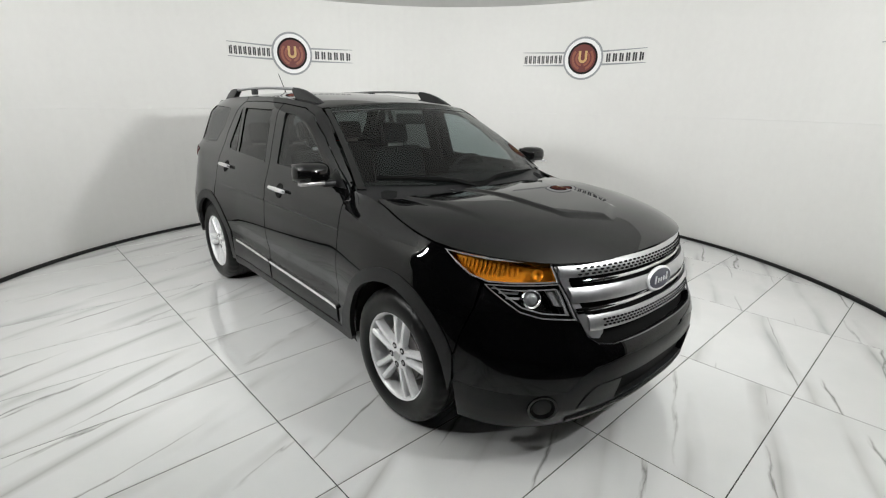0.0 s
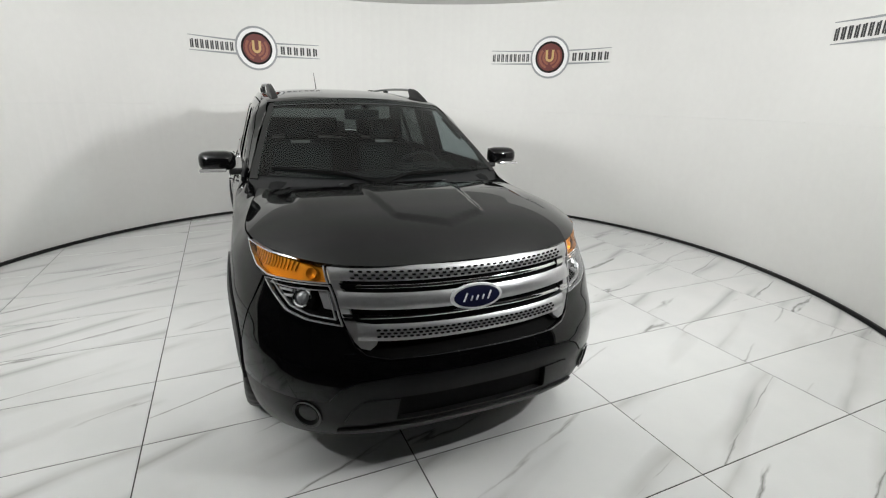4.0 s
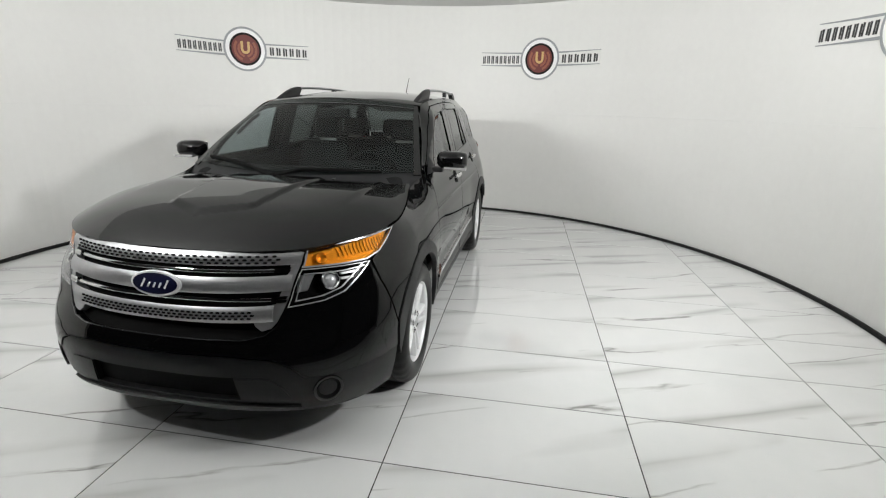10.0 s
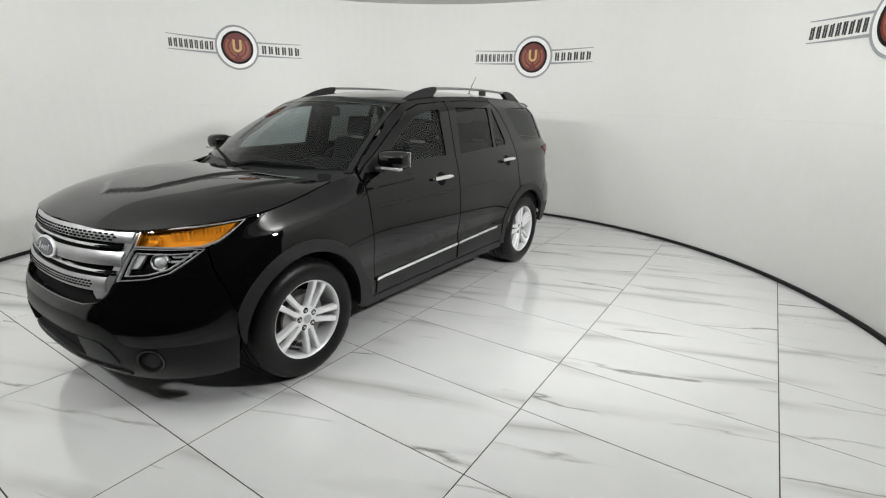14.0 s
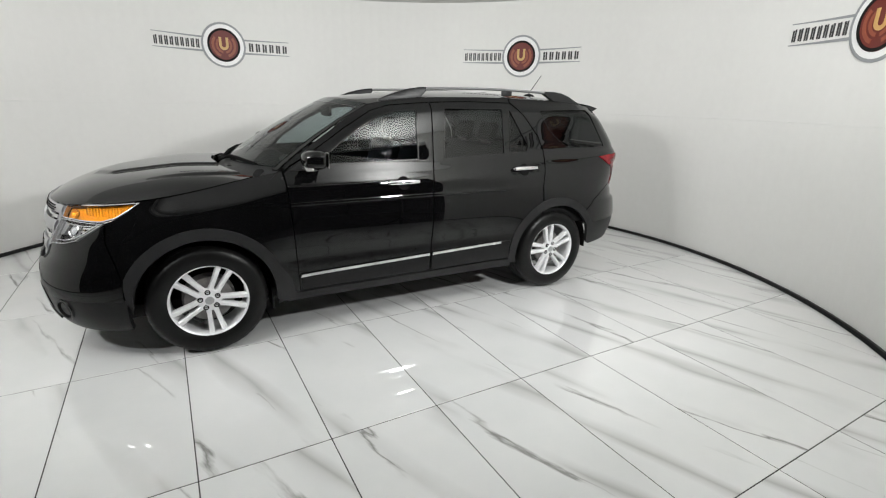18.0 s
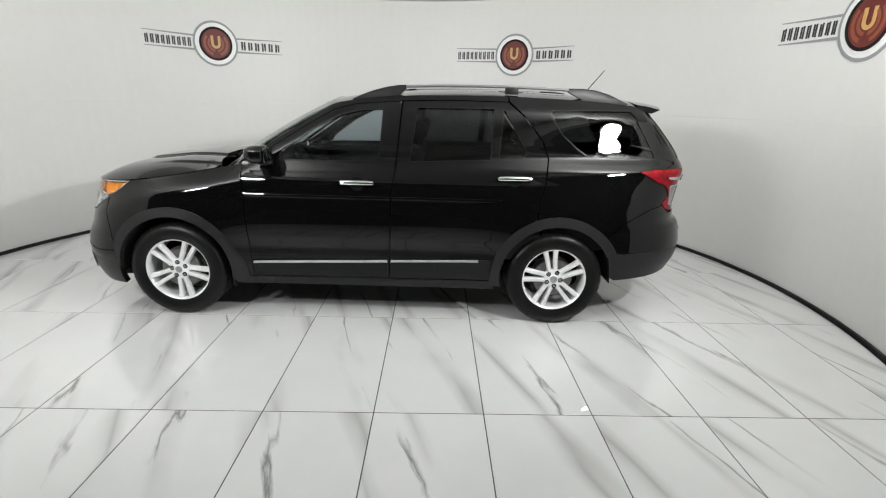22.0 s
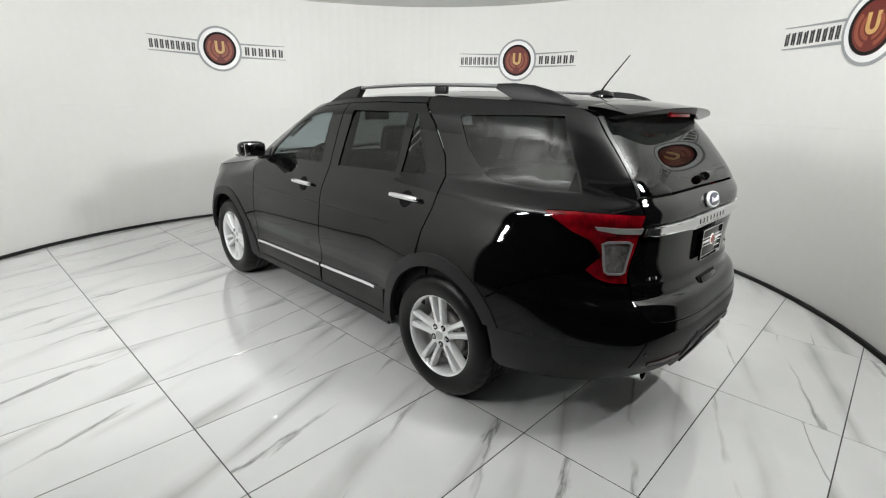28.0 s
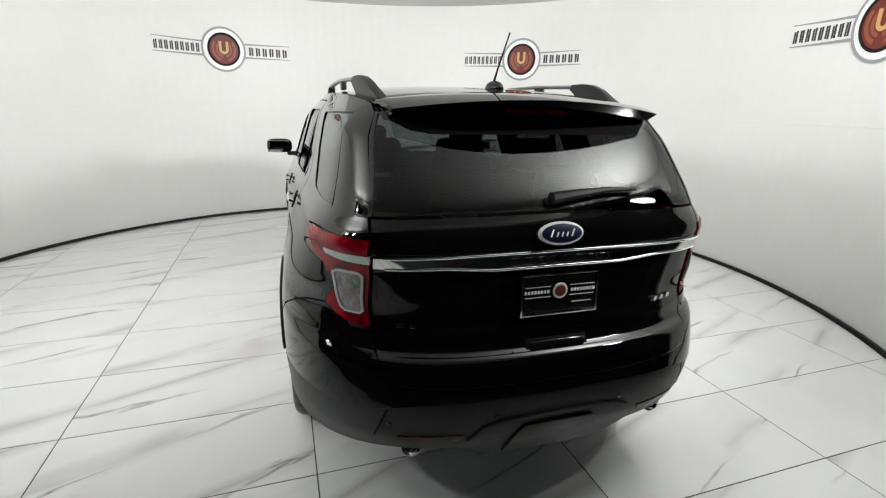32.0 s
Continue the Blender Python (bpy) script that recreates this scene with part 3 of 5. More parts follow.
def tile_mesh(poly, bevel=0.0008, thick=0.012):
    """A flat tile with a fine bevel round its top edge."""
    c = Vector((sum(p[0] for p in poly) / len(poly), sum(p[1] for p in poly) / len(poly)))
    n = len(poly)
    verts = [(p[0], p[1], -thick) for p in poly] + [(p[0], p[1], -bevel) for p in poly]
    for p in poly:
        d = (c - Vector(p)).normalized() * bevel * 1.4
        verts.append((p[0] + d.x, p[1] + d.y, 0.0))
    faces = [[n * k + i, n * k + (i + 1) % n, n * (k + 1) + (i + 1) % n, n * (k + 1) + i] for k in (0, 1) for i in range(n)]
    faces.append([2 * n + i for i in range(n)])
    me = bpy.data.meshes.new("tile")
    me.from_pydata(verts, [], faces)
    me.materials.append(M_TILE)
    return me


w, h = TILE_X / 2 - JOINT, TILE_Y / 2 - JOINT
whole = tile_mesh([(-w, -h), (w, -h), (w, h), (-w, h)])
for i in range(-8, 9):
    for j in range(-5, 6):
        cx, cy = TILE_X0 + TILE_X * (i + 0.5), TILE_Y0 + TILE_Y * (j + 0.5)
        corners = [lattice @ Vector((cx + sx * w, cy + sy * h, 0)) for sx, sy in ((-1, -1), (1, -1), (1, 1), (-1, 1))]
        inside = [c.xy.length < R_TILE for c in corners]
        if all(inside):
            ob = new("tile", whole)
        else:
            cut = clip_round([(c.x, c.y) for c in corners], R_TILE)
            if len(cut) < 3:
                continue
            area = abs(sum(cut[k - 1][0] * cut[k][1] - cut[k][0] * cut[k - 1][1] for k in range(len(cut)))) / 2
            if area < 0.004:
                continue
            back = (lattice @ Matrix.Translation((cx, cy, 0))).inverted()
            loc = [back @ Vector((p[0], p[1], 0)) for p in cut]
            ob = new("tile", tile_mesh([(p.x, p.y) for p in loc]))
        ob.parent = turntable
        ob.matrix_basis = lattice @ Matrix.Translation((cx, cy, 0))

# ---- the round marks on the wall ----


def logo(centre):
    """Wall sign: a round dark red mark in a white ring with a winged band and rows of bars."""
    def on_wall(s, z):
        a = radians(centre) - s / R_WALL
        return Vector(((R_WALL) * math.cos(a), (R_WALL) * math.sin(a), z))

    def disc(r0, r1, a0=0, a1=360, n=40):
        outer = [(r1 * math.cos(radians(a0 + (a1 - a0) * i / n)), ZL + r1 * math.sin(radians(a0 + (a1 - a0) * i / n))) for i in range(n + 1)]
        inner = [(r0 * math.cos(radians(a0 + (a1 - a0) * i / n)), ZL + r0 * math.sin(radians(a0 + (a1 - a0) * i / n))) for i in range(n + 1)]
        return [[outer[i], outer[i + 1], inner[i + 1], inner[i]] for i in range(n)]

    def piece(name, polys, off, mat, label=""):
        s = Sheet()
        for p in polys:
            s.lay(on_wall, p, off=off, thick=off - 0.0005 if off < 0.01 else 0.006, du=0.12, dv=0.5, inward=True)
        return s.make(name, mat, sign, label)
    ZL = 2.295
    sign = tagged(new("wall_sign"), "round dark red and white wall sign with winged black lettering bars", "sign", "signs round the wall")
    piece("outline", disc(0.256, 0.290), 0.006, M_SILVER, "grey outline ring")
    piece("outline", disc(0.238, 0.263), 0.008, M_LOGO_WHITE)
    piece("ring", disc(0.210, 0.240), 0.012, M_LOGO_WHITE, "white ring")
    piece("field", [[(0.214 * math.cos(2 * math.pi * i / 40), ZL + 0.214 * math.sin(2 * math.pi * i / 40)) for i in range(40)]], 0.014, M_LOGO_RED, "dark red disc")
    piece("field_rim", disc(0.186, 0.212), 0.017, M_UNDER)
    for r0, r1, a0, a1 in ((0.128, 0.160, 140, 250), (0.128, 0.160, -70, 40), (0.078, 0.106, 130, 258), (0.078, 0.106, -78, 50)):
        piece("arc", disc(r0, r1, a0, a1, 14), 0.018, M_COPPER)
    piece("horseshoe", disc(0.028, 0.062, 180, 360, 16) + [[(-0.062, ZL), (-0.028, ZL), (-0.028, ZL + 0.10), (-0.062, ZL + 0.10)], [(0.028, ZL), (0.062, ZL), (0.062, ZL + 0.10), (0.028, ZL + 0.10)]], 0.018, M_GOLD, "gold horseshoe shape")
    for s in (-1, 1):
        far = 0.885
        piece("band", [[(s * 0.270, ZL - 0.100), (s * 0.270, ZL + 0.100), (s * far, ZL + 0.100), (s * far, ZL - 0.092)]], 0.003, M_WALL, "white band")
        for z0, z1, e0, e1 in ((0.084, 0.098, 0.011, 0.004), (-0.088, -0.084, 0.013, 0.004)):
            piece("band_line", [[(s * 0.262, ZL + z0 - e0), (s * 0.262, ZL + z0 + e0), (s * far, ZL + z1 + e1), (s * far, ZL + z1 - e1)]], 0.007, M_SILVER, "grey wedge line")
        count, x0, x1 = (9, 0.30, 0.875) if s < 0 else (6, 0.315, 0.868)
        pitch = (x1 - x0) / count
        for k in range(count):
            c0 = x0 + pitch * k + pitch * 0.2
            c1 = c0 + pitch * 0.58
            zb, zt = ZL - 0.056, ZL + 0.052
            for a0, a1, top, low in ((c0, c0 + (c1 - c0) * 0.46, 0.0, 0.0), (c0 + (c1 - c0) * 0.62, c1 + (c1 - c0) * 0.06, 0.004 * (k % 3), 0.005 * (k % 2))):
                piece("letter_bar", [[(s * a0, zb + low), (s * a1, zb + low), (s * a1, zt - top), (s * a0, zt - top)]], 0.006, M_INK)
    return sign


for centre in LOGOS:
    logo(centre)

# ---- studio lamps at the gateway's sides ----
for angle, high, watts in LAMPS:
    eye = Vector((R_LAMP * math.cos(radians(angle)), R_LAMP * math.sin(radians(angle)), high))
    m = look(eye, (0.35 * eye[0], 0.5, high + 1.2)) @ Matrix.Rotation(math.pi, 4, "X")
    lamp = tagged(new("studio_lamp"), "round black studio lamp on a stand beside the gateway", "lamp", "studio lamps")
    head = part("lamp_head", bm_lathe([(0.0, -0.14), (0.05, -0.14), (0.07, -0.09), (0.160, -0.03), (0.174, 0.03), (0.169, 0.03), (0.164, -0.004), (0.0, -0.012)], 40, m), M_CLAD, lamp)
    foot = Vector((eye.x, eye.y, -0.06))
    out = Vector((eye.x, eye.y, 0)).normalized() * 0.12
    part("pole", bm_tube([foot + out, Vector((eye.x, eye.y, high - 0.02)) + out], 0.017, 10), M_CLAD, lamp)
    for k in range(3):
        a = radians(angle + 120 * k + 60)
        part("leg", bm_tube([foot + out + Vector((0, 0, 0.45)), foot + out + Vector((0.3 * math.cos(a), 0.3 * math.sin(a), 0.012))], 0.011, 8), M_CLAD, lamp)
# ---- the car ----
car = tagged(new("car"), "black midsize sport utility car with silver grille on the turntable", "car")
WHEEL_F, WHEEL_R, AXLE_Z, ARCH = 1.425, -1.415, 0.3625, 0.415

# inner shell, floor pan and wheel wells, dark, behind the panel gaps
shell = Sheet()
low = 0.26
for side in (1, -1):
    f = sided(body, side)
    shell.lay(f, flank([(0.96, low), (0.90, 1.05), (0.0, 1.15), (-1.85, 1.15), (-1.95, 0.6)] + arc(WHEEL_R, AXLE_Z, ARCH + 0.03, 150, 0) + [(-0.95, low)]), off=-0.022, thick=0)
    shell.lay(f, flank([(0.96, low)] + arc(WHEEL_F, AXLE_Z, ARCH + 0.03, 195, 25) + [(1.9, 0.62), (1.75, 0.95), (0.90, 1.05)]), off=-0.022, thick=0)
shell.lay(body, [(at_x(1.88, 0.3), 0.3), (at_x(1.8, 0.95), 0.95), (2 * NOSE_U - at_x(1.8, 0.95), 0.95), (2 * NOSE_U - at_x(1.88, 0.3), 0.3)], off=-0.14, thick=0)
shell.lay(body, [(at_x(-1.9, 0.4), 0.4), (at_x(-1.9, 1.2), 1.2), (2 * TAIL_U - at_x(-1.9, 1.2), 1.2), (2 * TAIL_U - at_x(-1.9, 0.4), 0.4)], off=-0.03, thick=0)
shell.make("body_shell", M_UNDER, car)
part("floor_pan", bm_box(3.9, 1.5, 0.1, (0.15, 0, 0.29), 0.03), M_UNDER, car)
for x in (WHEEL_F, WHEEL_R):
    for side in (1, -1):
        bm = bmesh.new()
        rows = []
        for px, pz in arc(x, AXLE_Z, ARCH + 0.012, 184, -4, 24):
            rows.append([bm.verts.new((px, side * y, pz)) for y in (0.915, 0.55)])
        hub = bm.verts.new((x, side * 0.55, AXLE_Z))
        for a, b in zip(rows, rows[1:]):
            bm.faces.new((a[0], b[0], b[1], a[1]))
            bm.faces.new((a[1], b[1], hub))
        part("wheel_well", bm, M_UNDER, car)

# hood
front = []
for i in range(-24, 25):
    a = math.pi / 2 * i / 24
    k = (math.cos(a) ** 3 + abs(math.sin(a)) ** 3) ** (-1 / 3)
    x = 0.95 + 1.312 * 0.997 * k * math.cos(a)
    if x > 1.10:
        front.append((x, math.copysign(hood_edge(min(x + 0.003, 2.2619)) - 0.004, math.sin(a)) if abs(a) > 0.5 else 0.94 * k * math.sin(a) * 0.996))
hood_poly = front + [(1.275 - 0.27 * (y / 0.93) ** 2, y) for y in (0.79, 0.7, 0.5, 0.25, 0, -0.25, -0.5, -0.7, -0.79)]
bonnet = Sheet().lay(hood, hood_poly, thick=0.03, du=0.02, dv=0.014).make("hood", M_PAINT, car)
for side in (1, -1):
    part("washer_nozzle", bm_box(0.03, 0.02, 0.008, (1.18, side * 0.33, hood(1.18, 0.33).z + 0.003), 0.003), M_PLASTIC, bonnet)

# cowl below the windscreen
cowl_poly = [(-0.17, -1.02), (-0.17, 1.02), (0.05, 1.0), (0.03, 0), (0.05, -1.0)]
Sheet().lay(lambda s, v: windscreen(s, v) + Vector((0, 0, -0.012)), cowl_poly, thick=0.02, dv=0.1).make("cowl", M_PLASTIC, car)
Sheet().lay(windscreen, [(0.03, -0.95), (0.985, -0.95), (0.985, 0.95), (0.03, 0.95)], off=0.004, thick=0.005, du=0.08, dv=0.08).make("windscreen", M_GLASS_LIGHT, car, "lightly tinted windscreen glass")
edge = Sheet()
for q in ([(0, -1), (1, -1), (1, -0.945), (0, -0.945)], [(0, 0.945), (1, 0.945), (1, 1), (0, 1)], [(0.915, -0.95), (1.01, -0.95), (1.01, 0.95), (0.915, 0.95)]):
    edge.lay(windscreen, q, off=0.001, thick=0.01, du=0.08, dv=0.1)
edge.make("windscreen_seal", M_GLOSS_BLACK, car)
# Thin silver strip drawn for the highlight along the windscreen's top seam.
Sheet().lay(windscreen, [(0.904, -0.95), (0.911, -0.95), (0.911, 0.95), (0.904, 0.95)], off=0.007, thick=0.008, du=0.1, dv=0.1).make("seam_highlight", M_SMOKE, car)

# roof and its side rails
roof_poly = [(0.345 - 0.115 * v * v, v) for v in (-1, -0.75, -0.5, -0.25, 0, 0.25, 0.5, 0.75, 1)] + [(-2.04, 1), (-2.04, -1)]
Sheet().lay(roof, roof_poly, thick=0.03, du=0.06, dv=0.06).make("roof_panel", M_PAINT, car)
Sheet().lay(lambda x, v: roof(x, v * 0.97) - Vector((0, 0, 0.05)), [(0.2, -1), (0.2, 1), (-1.95, 1), (-1.95, -1)], thick=0.01, du=0.1, dv=0.1).make("headliner", M_LINING, car)



def rail_base(x):
    """Height of the roof's skin under the rails."""
    return roof(x, 1 - 0.060 / RAIL_Y(x)).z


DOOR_TOP = [(0.84, 1.19), (0.72, 1.262), (0.45, 1.432), (0.24, 1.553), (0.08, 1.596), (-0.25, 1.622)]
for side in (1, -1):
    f = sided(body, side)
    # front fender
    pts = ([(0.85, 0.335), (0.888, 1.0), (0.905, FENDER_Z(0.905))] + [(x, FENDER_Z(x) - 0.004) for x in (0.95, 1.0, 1.05, 1.12, 1.3, 1.5, 1.65, 1.745)]
           + [(1.79, 0.966), (1.865, 0.920), (1.915, 0.896), (1.925, 0.80), (1.865, 0.56)] + arc(WHEEL_F, AXLE_Z, 0.45, 24, 182) + [(0.965, 0.335)])
    Sheet().lay(f, flank(pts), du=0.035, dv=0.012).make("front_fender", M_PAINT, car)
    # front door
    win = [(0.66, 1.190), (0.59, 1.277), (0.38, 1.428), (0.185, 1.528), (0.05, 1.562), (-0.125, 1.573), (-0.100, 1.205)]
    outer = [(0.845, 0.335), (0.88, 1.0), (0.893, 1.15)] + DOOR_TOP + [(-0.215, 1.2), (-0.185, 1.0), (-0.165, 0.34)]
    door = Sheet().lay(f, keyhole(outer, (3, win)), du=0.07, dv=0.009).make("front_door", M_PAINT, car)
    Sheet().lay(f, [(x * 1.0, z) for x, z in win], off=-0.006, thick=0.005, du=0.1, dv=0.08).make("door_window", M_GLASS_MID, door, "tinted side window glass")
    trim = Sheet()
    for q in (ring_strip(win, 0.010),):
        trim.lay(f, q, off=0.0015, thick=0.006, du=0.1, dv=0.1)
    trim.make("window_seal", M_GLOSS_BLACK, door)
    # rear door
    w1 = [(-0.31, 1.205), (-0.362, 1.588), (-0.925, 1.592), (-0.902, 1.226)]
    w2 = [(-0.955, 1.228), (-0.982, 1.586), (-1.005, 1.578), (-1.165, 1.285), (-1.14, 1.236)]
    outer = ([(-0.175, 0.342), (-0.195, 1.0), (-0.225, 1.2), (-0.26, 1.622), (-0.6, 1.635), (-1.02, 1.632), (-1.14, 1.53), (-1.275, 1.36), (-1.315, 1.25), (-1.295, 1.08), (-1.255, 0.95)]
             + arc(WHEEL_R, AXLE_Z, 0.45, 66, 4, 8) + [(-0.965, 0.345)])
    door = Sheet().lay(f, keyhole(outer, (2, w1), (8, [w2[3], w2[4], w2[0], w2[1], w2[2]])), du=0.07, dv=0.009).make("rear_door", M_PAINT, car)
    for w, nm in ((w1, "door_window"), (w2, "quarter_light")):
        Sheet().lay(f, w, off=-0.006, thick=0.005, du=0.1, dv=0.08).make(nm, M_GLASS_DARK, door, "dark tinted side window glass")
        trim = Sheet()
        for q in (ring_strip(w, 0.008),):
            trim.lay(f, q, off=0.0015, thick=0.006, du=0.1, dv=0.1)
        trim.make("window_seal", M_GLOSS_BLACK, door)
    # pillar and cant rail above the doors
    rail = Sheet()
    pts = [(0.885, 1.172), (0.85, 1.197), (0.72, 1.268), (0.45, 1.438), (0.24, 1.559), (0.08, 1.602), (-0.25, 1.628), (-0.6, 1.641), (-1.02, 1.638),
           (-1.02, RAIL_Z(-1.02)), (-0.6, RAIL_Z(-0.6)), (-0.25, RAIL_Z(-0.25)), (0.0, RAIL_Z(0.0)), (0.1, RAIL_Z(0.1)), (0.22, RAIL_Z(0.22)), (0.36, RAIL_Z(0.36)), (0.5, RAIL_Z(0.5)), (0.7, RAIL_Z(0.7)), (0.88, RAIL_Z(0.88))]
    rail.lay(f, pts, thick=0.02, dv=0.02).make("roof_side_panel", M_PAINT, car)
    # rear quarter with its side glass
    qg = flank([(-1.318, 1.565), (-1.340, 1.588), (-1.65, 1.597), (-1.93, 1.60), (-2.02, 1.45), (-2.125, 1.258), (-1.90, 1.248), (-1.67, 1.252), (-1.60, 1.270), (-1.53, 1.315), (-1.411, 1.417)])
    pts = flank([(-1.305, 1.08), (-1.325, 1.25), (-1.285, 1.365), (-1.15, 1.535), (-1.03, 1.642), (-1.03, RAIL_Z(-1.03)), (-1.4, RAIL_Z(-1.4)), (-1.7, RAIL_Z(-1.7)), (-1.9, RAIL_Z(-1.9)), (-1.985, 1.622)])
    pts += mixed([("y", 0.612, 1.59), ("y", 0.632, 1.45), ("y", 0.660, 1.25), ("y", 0.660, 1.194), ("x", -2.14, 1.195), ("x", -2.06, 1.189), ("x", -1.976, 1.180), ("x", -2.055, 1.134), ("x", -2.125, 1.098), ("x", -2.195, 1.070), ("x", -2.243, 1.000),
                  ("x", -2.255, 0.945), ("x", -2.211, 0.932), ("x", -2.094, 0.908), ("x", -1.974, 0.858), ("x", -1.862, 0.802)], -1)
    pts += flank(arc(WHEEL_R, AXLE_Z, 0.45, 133, 69))
    pts += flank([(-1.265, 0.95)])
    quarter = Sheet().lay(f, keyhole(pts, (2, qg)), du=0.035, dv=0.012).make("rear_quarter", M_PAINT, car)
    Sheet().lay(f, qg, off=-0.004, thick=0.005, du=0.08, dv=0.08).make("quarter_window", M_GLASS_DARK, quarter, "dark privacy glass")
    trim = Sheet()
    for q in (ring_strip(qg, 0.010),):
        trim.lay(f, q, off=0.001, thick=0.006, du=0.1, dv=0.1)
    trim.make("window_seal", M_GLOSS_BLACK, quarter)
    # wheel arch trims
    front_arch = [(1.846, 0.375), (1.868, 0.44), (1.872, 0.52)] + arc(WHEEL_F, AXLE_Z, 0.488, 26, 158, 26) + [(0.905, 0.45), (0.872, 0.290), (0.985, 0.285)] + arc(WHEEL_F, AXLE_Z, 0.417, 186, 2, 30)
    rear_arch = arc(WHEEL_R, AXLE_Z, 0.490, 154, 24, 30) + [(-0.945, 0.47), (-0.918, 0.305), (-1.015, 0.300)] + arc(WHEEL_R, AXLE_Z, 0.417, -6, 149, 30)
    for ring in (front_arch, rear_arch):
        Sheet().lay(f, flank(ring), off=0.007, thick=0.03, du=0.05, dv=0.05).make("arch_trim", M_PLASTIC, car, "dark grey plastic wheel arch trim")
    # sill cladding on both doors and the bright strip along it
    sill = Sheet()
    sill.lay(f, [(0.945, 0.27), (0.93, 0.325), (-0.945, 0.335), (-0.96, 0.27)], off=0.004, thick=0.03).make("sill", M_PLASTIC, car, "dark grey plastic sill")
    for nm, x0, x1, z0, z1 in (("door_cladding", 0.836, -0.158, 0.455, 0.50), ("door_cladding", -0.182, -0.925, 0.502, 0.525)):
        cl = Sheet()
        cl.lay(f, [(x0, 0.345), (x0 - 0.005, z0 - 0.012), (x1, z1 - 0.02), (x1 + 0.005 * side * 0, 0.35)], off=0.007, thick=0.012).make(nm, M_CLAD, car, "satin black door cladding")
    for x0, x1, z0, z1 in ((0.845, -0.158, 0.448, 0.478), (-0.182, -0.838, 0.479, 0.498)):
        st = Sheet()
        st.lay(f, [(x0, z0 - 0.009), (x0 - 0.008, z0 + 0.011), (x1, z1 + 0.011), (x1, z1 - 0.009)], off=0.016, thick=0.014, dv=0.006).make("bright_strip", M_CHROME, car, "bright chrome door strip")
    # door handles in their bowls
    for hx, hz, nm in ((0.055, 1.052, "front"), (-1.075, 1.103, "rear")):
        m = frame_on(f, hx, hz, 0.0)
        # Bowl is a raised near-black disc standing for the shaded hollow.
        bowl = part("handle_bowl", bm_lathe([(0.0, 0.0025), (0.035, 0.003), (0.048, 0.004), (0.052, 0.0005)], 28, m @ Matrix.Translation((0, -0.004, 0))), M_SHADE_BLACK, car)
        hd = bm_tube([(-0.12, 0, 0.012), (-0.115, 0, 0.028), (-0.07, 0.0, 0.036), (0.0, 0.0, 0.038), (0.07, 0.0, 0.036), (0.115, 0, 0.028), (0.12, 0, 0.012)],
                     [0.010, 0.014, 0.016, 0.016, 0.016, 0.014, 0.010], 12, 0.6)
        bmesh.ops.transform(hd, matrix=m, verts=hd.verts)
        part("door_handle", hd, M_CHROME, car, "chrome door handle")
    # mirror
    mx, my, mz = 0.70, side * 1.0, 1.245
    housing = bmesh.new()
    bmesh.ops.create_icosphere(housing, subdivisions=3, radius=1)
    for v in housing.verts:
        x, y, z = v.co
        k = (abs(x) ** 2.6 + abs(y) ** 3.4 + abs(z) ** 3.4) ** (-1 / 3.0)
        x, y, z = x * k, y * k, z * k
        if x < 0:
            x *= 0.45
        v.co = (mx + x * 0.105, my + y * 0.105, mz + 0.006 + z * 0.060)
    mirror = part("door_mirror", housing, M_PAINT, car, "black door mirror housing")
    part("mirror_glass", bm_box(0.006, 0.165, 0.095, (mx - 0.050, my, mz + 0.005), 0.002), M_MIRROR, mirror)
    part("mirror_arm", bm_box(0.075, 0.13, 0.035, (mx + 0.02, side * 0.875, mz - 0.062), 0.012), M_PLASTIC, mirror)
    part("turn_signal", bm_box(0.045, 0.15, 0.020, (mx + 0.072, my + side * 0.028, mz - 0.046), 0.006), M_LENS, mirror, "clear turn signal strip")
    sail = Sheet()
    sail.lay(f, [(0.86, 1.165), (0.70, 1.262), (0.672, 1.185), (0.67, 1.168)], off=0.004, thick=0.01).make("mirror_base", M_PLASTIC, car)
    # roof rail: a dark foot at each end and a bright bar between
    ry, up = (lambda x: side * (RAIL_Y(x) - 0.060)), (lambda x, h: rail_base(x) + h)
    bar = part("roof_rail", bm_tube([(x, ry(x), up(x, 0.057)) for x in (-0.18, -0.3, -0.5, -0.75, -1.0, -1.25, -1.45, -1.56)], 0.017, 12, 0.62), M_SATIN, car, "satin silver roof rail bar with black feet")
    for run in (((0.13, 0.0), (0.07, 0.020), (-0.02, 0.044), (-0.12, 0.062), (-0.22, 0.070), (-0.27, 0.069)),
                ((-1.47, 0.069), (-1.58, 0.074), (-1.68, 0.070), (-1.78, 0.052), (-1.87, 0.022), (-1.93, 0.0))):
        bm = bmesh.new()
        rings = []
        for x, h in run:
            y, zr, w = ry(x), rail_base(x), 0.022
            low = zr - 0.006 if x in (run[1][0], run[2][0], run[3][0], run[4][0], 0.13, -1.93) else up(x, 0.042)
            rings.append([bm.verts.new(p) for p in ((x, y - w, low), (x, y - w, zr + h * 0.75), (x, y - w * 0.55, zr + h), (x, y + w * 0.55, zr + h), (x, y + w, zr + h * 0.75), (x, y + w, low))])
        for p, q in zip(rings, rings[1:]):
            for k in range(6):
                bm.faces.new((p[k], p[(k + 1) % 6], q[(k + 1) % 6], q[k]))
        bm.faces.new(rings[0])
        bm.faces.new(rings[-1][::-1])
        part("rail_foot", bm, M_PLASTIC, bar)
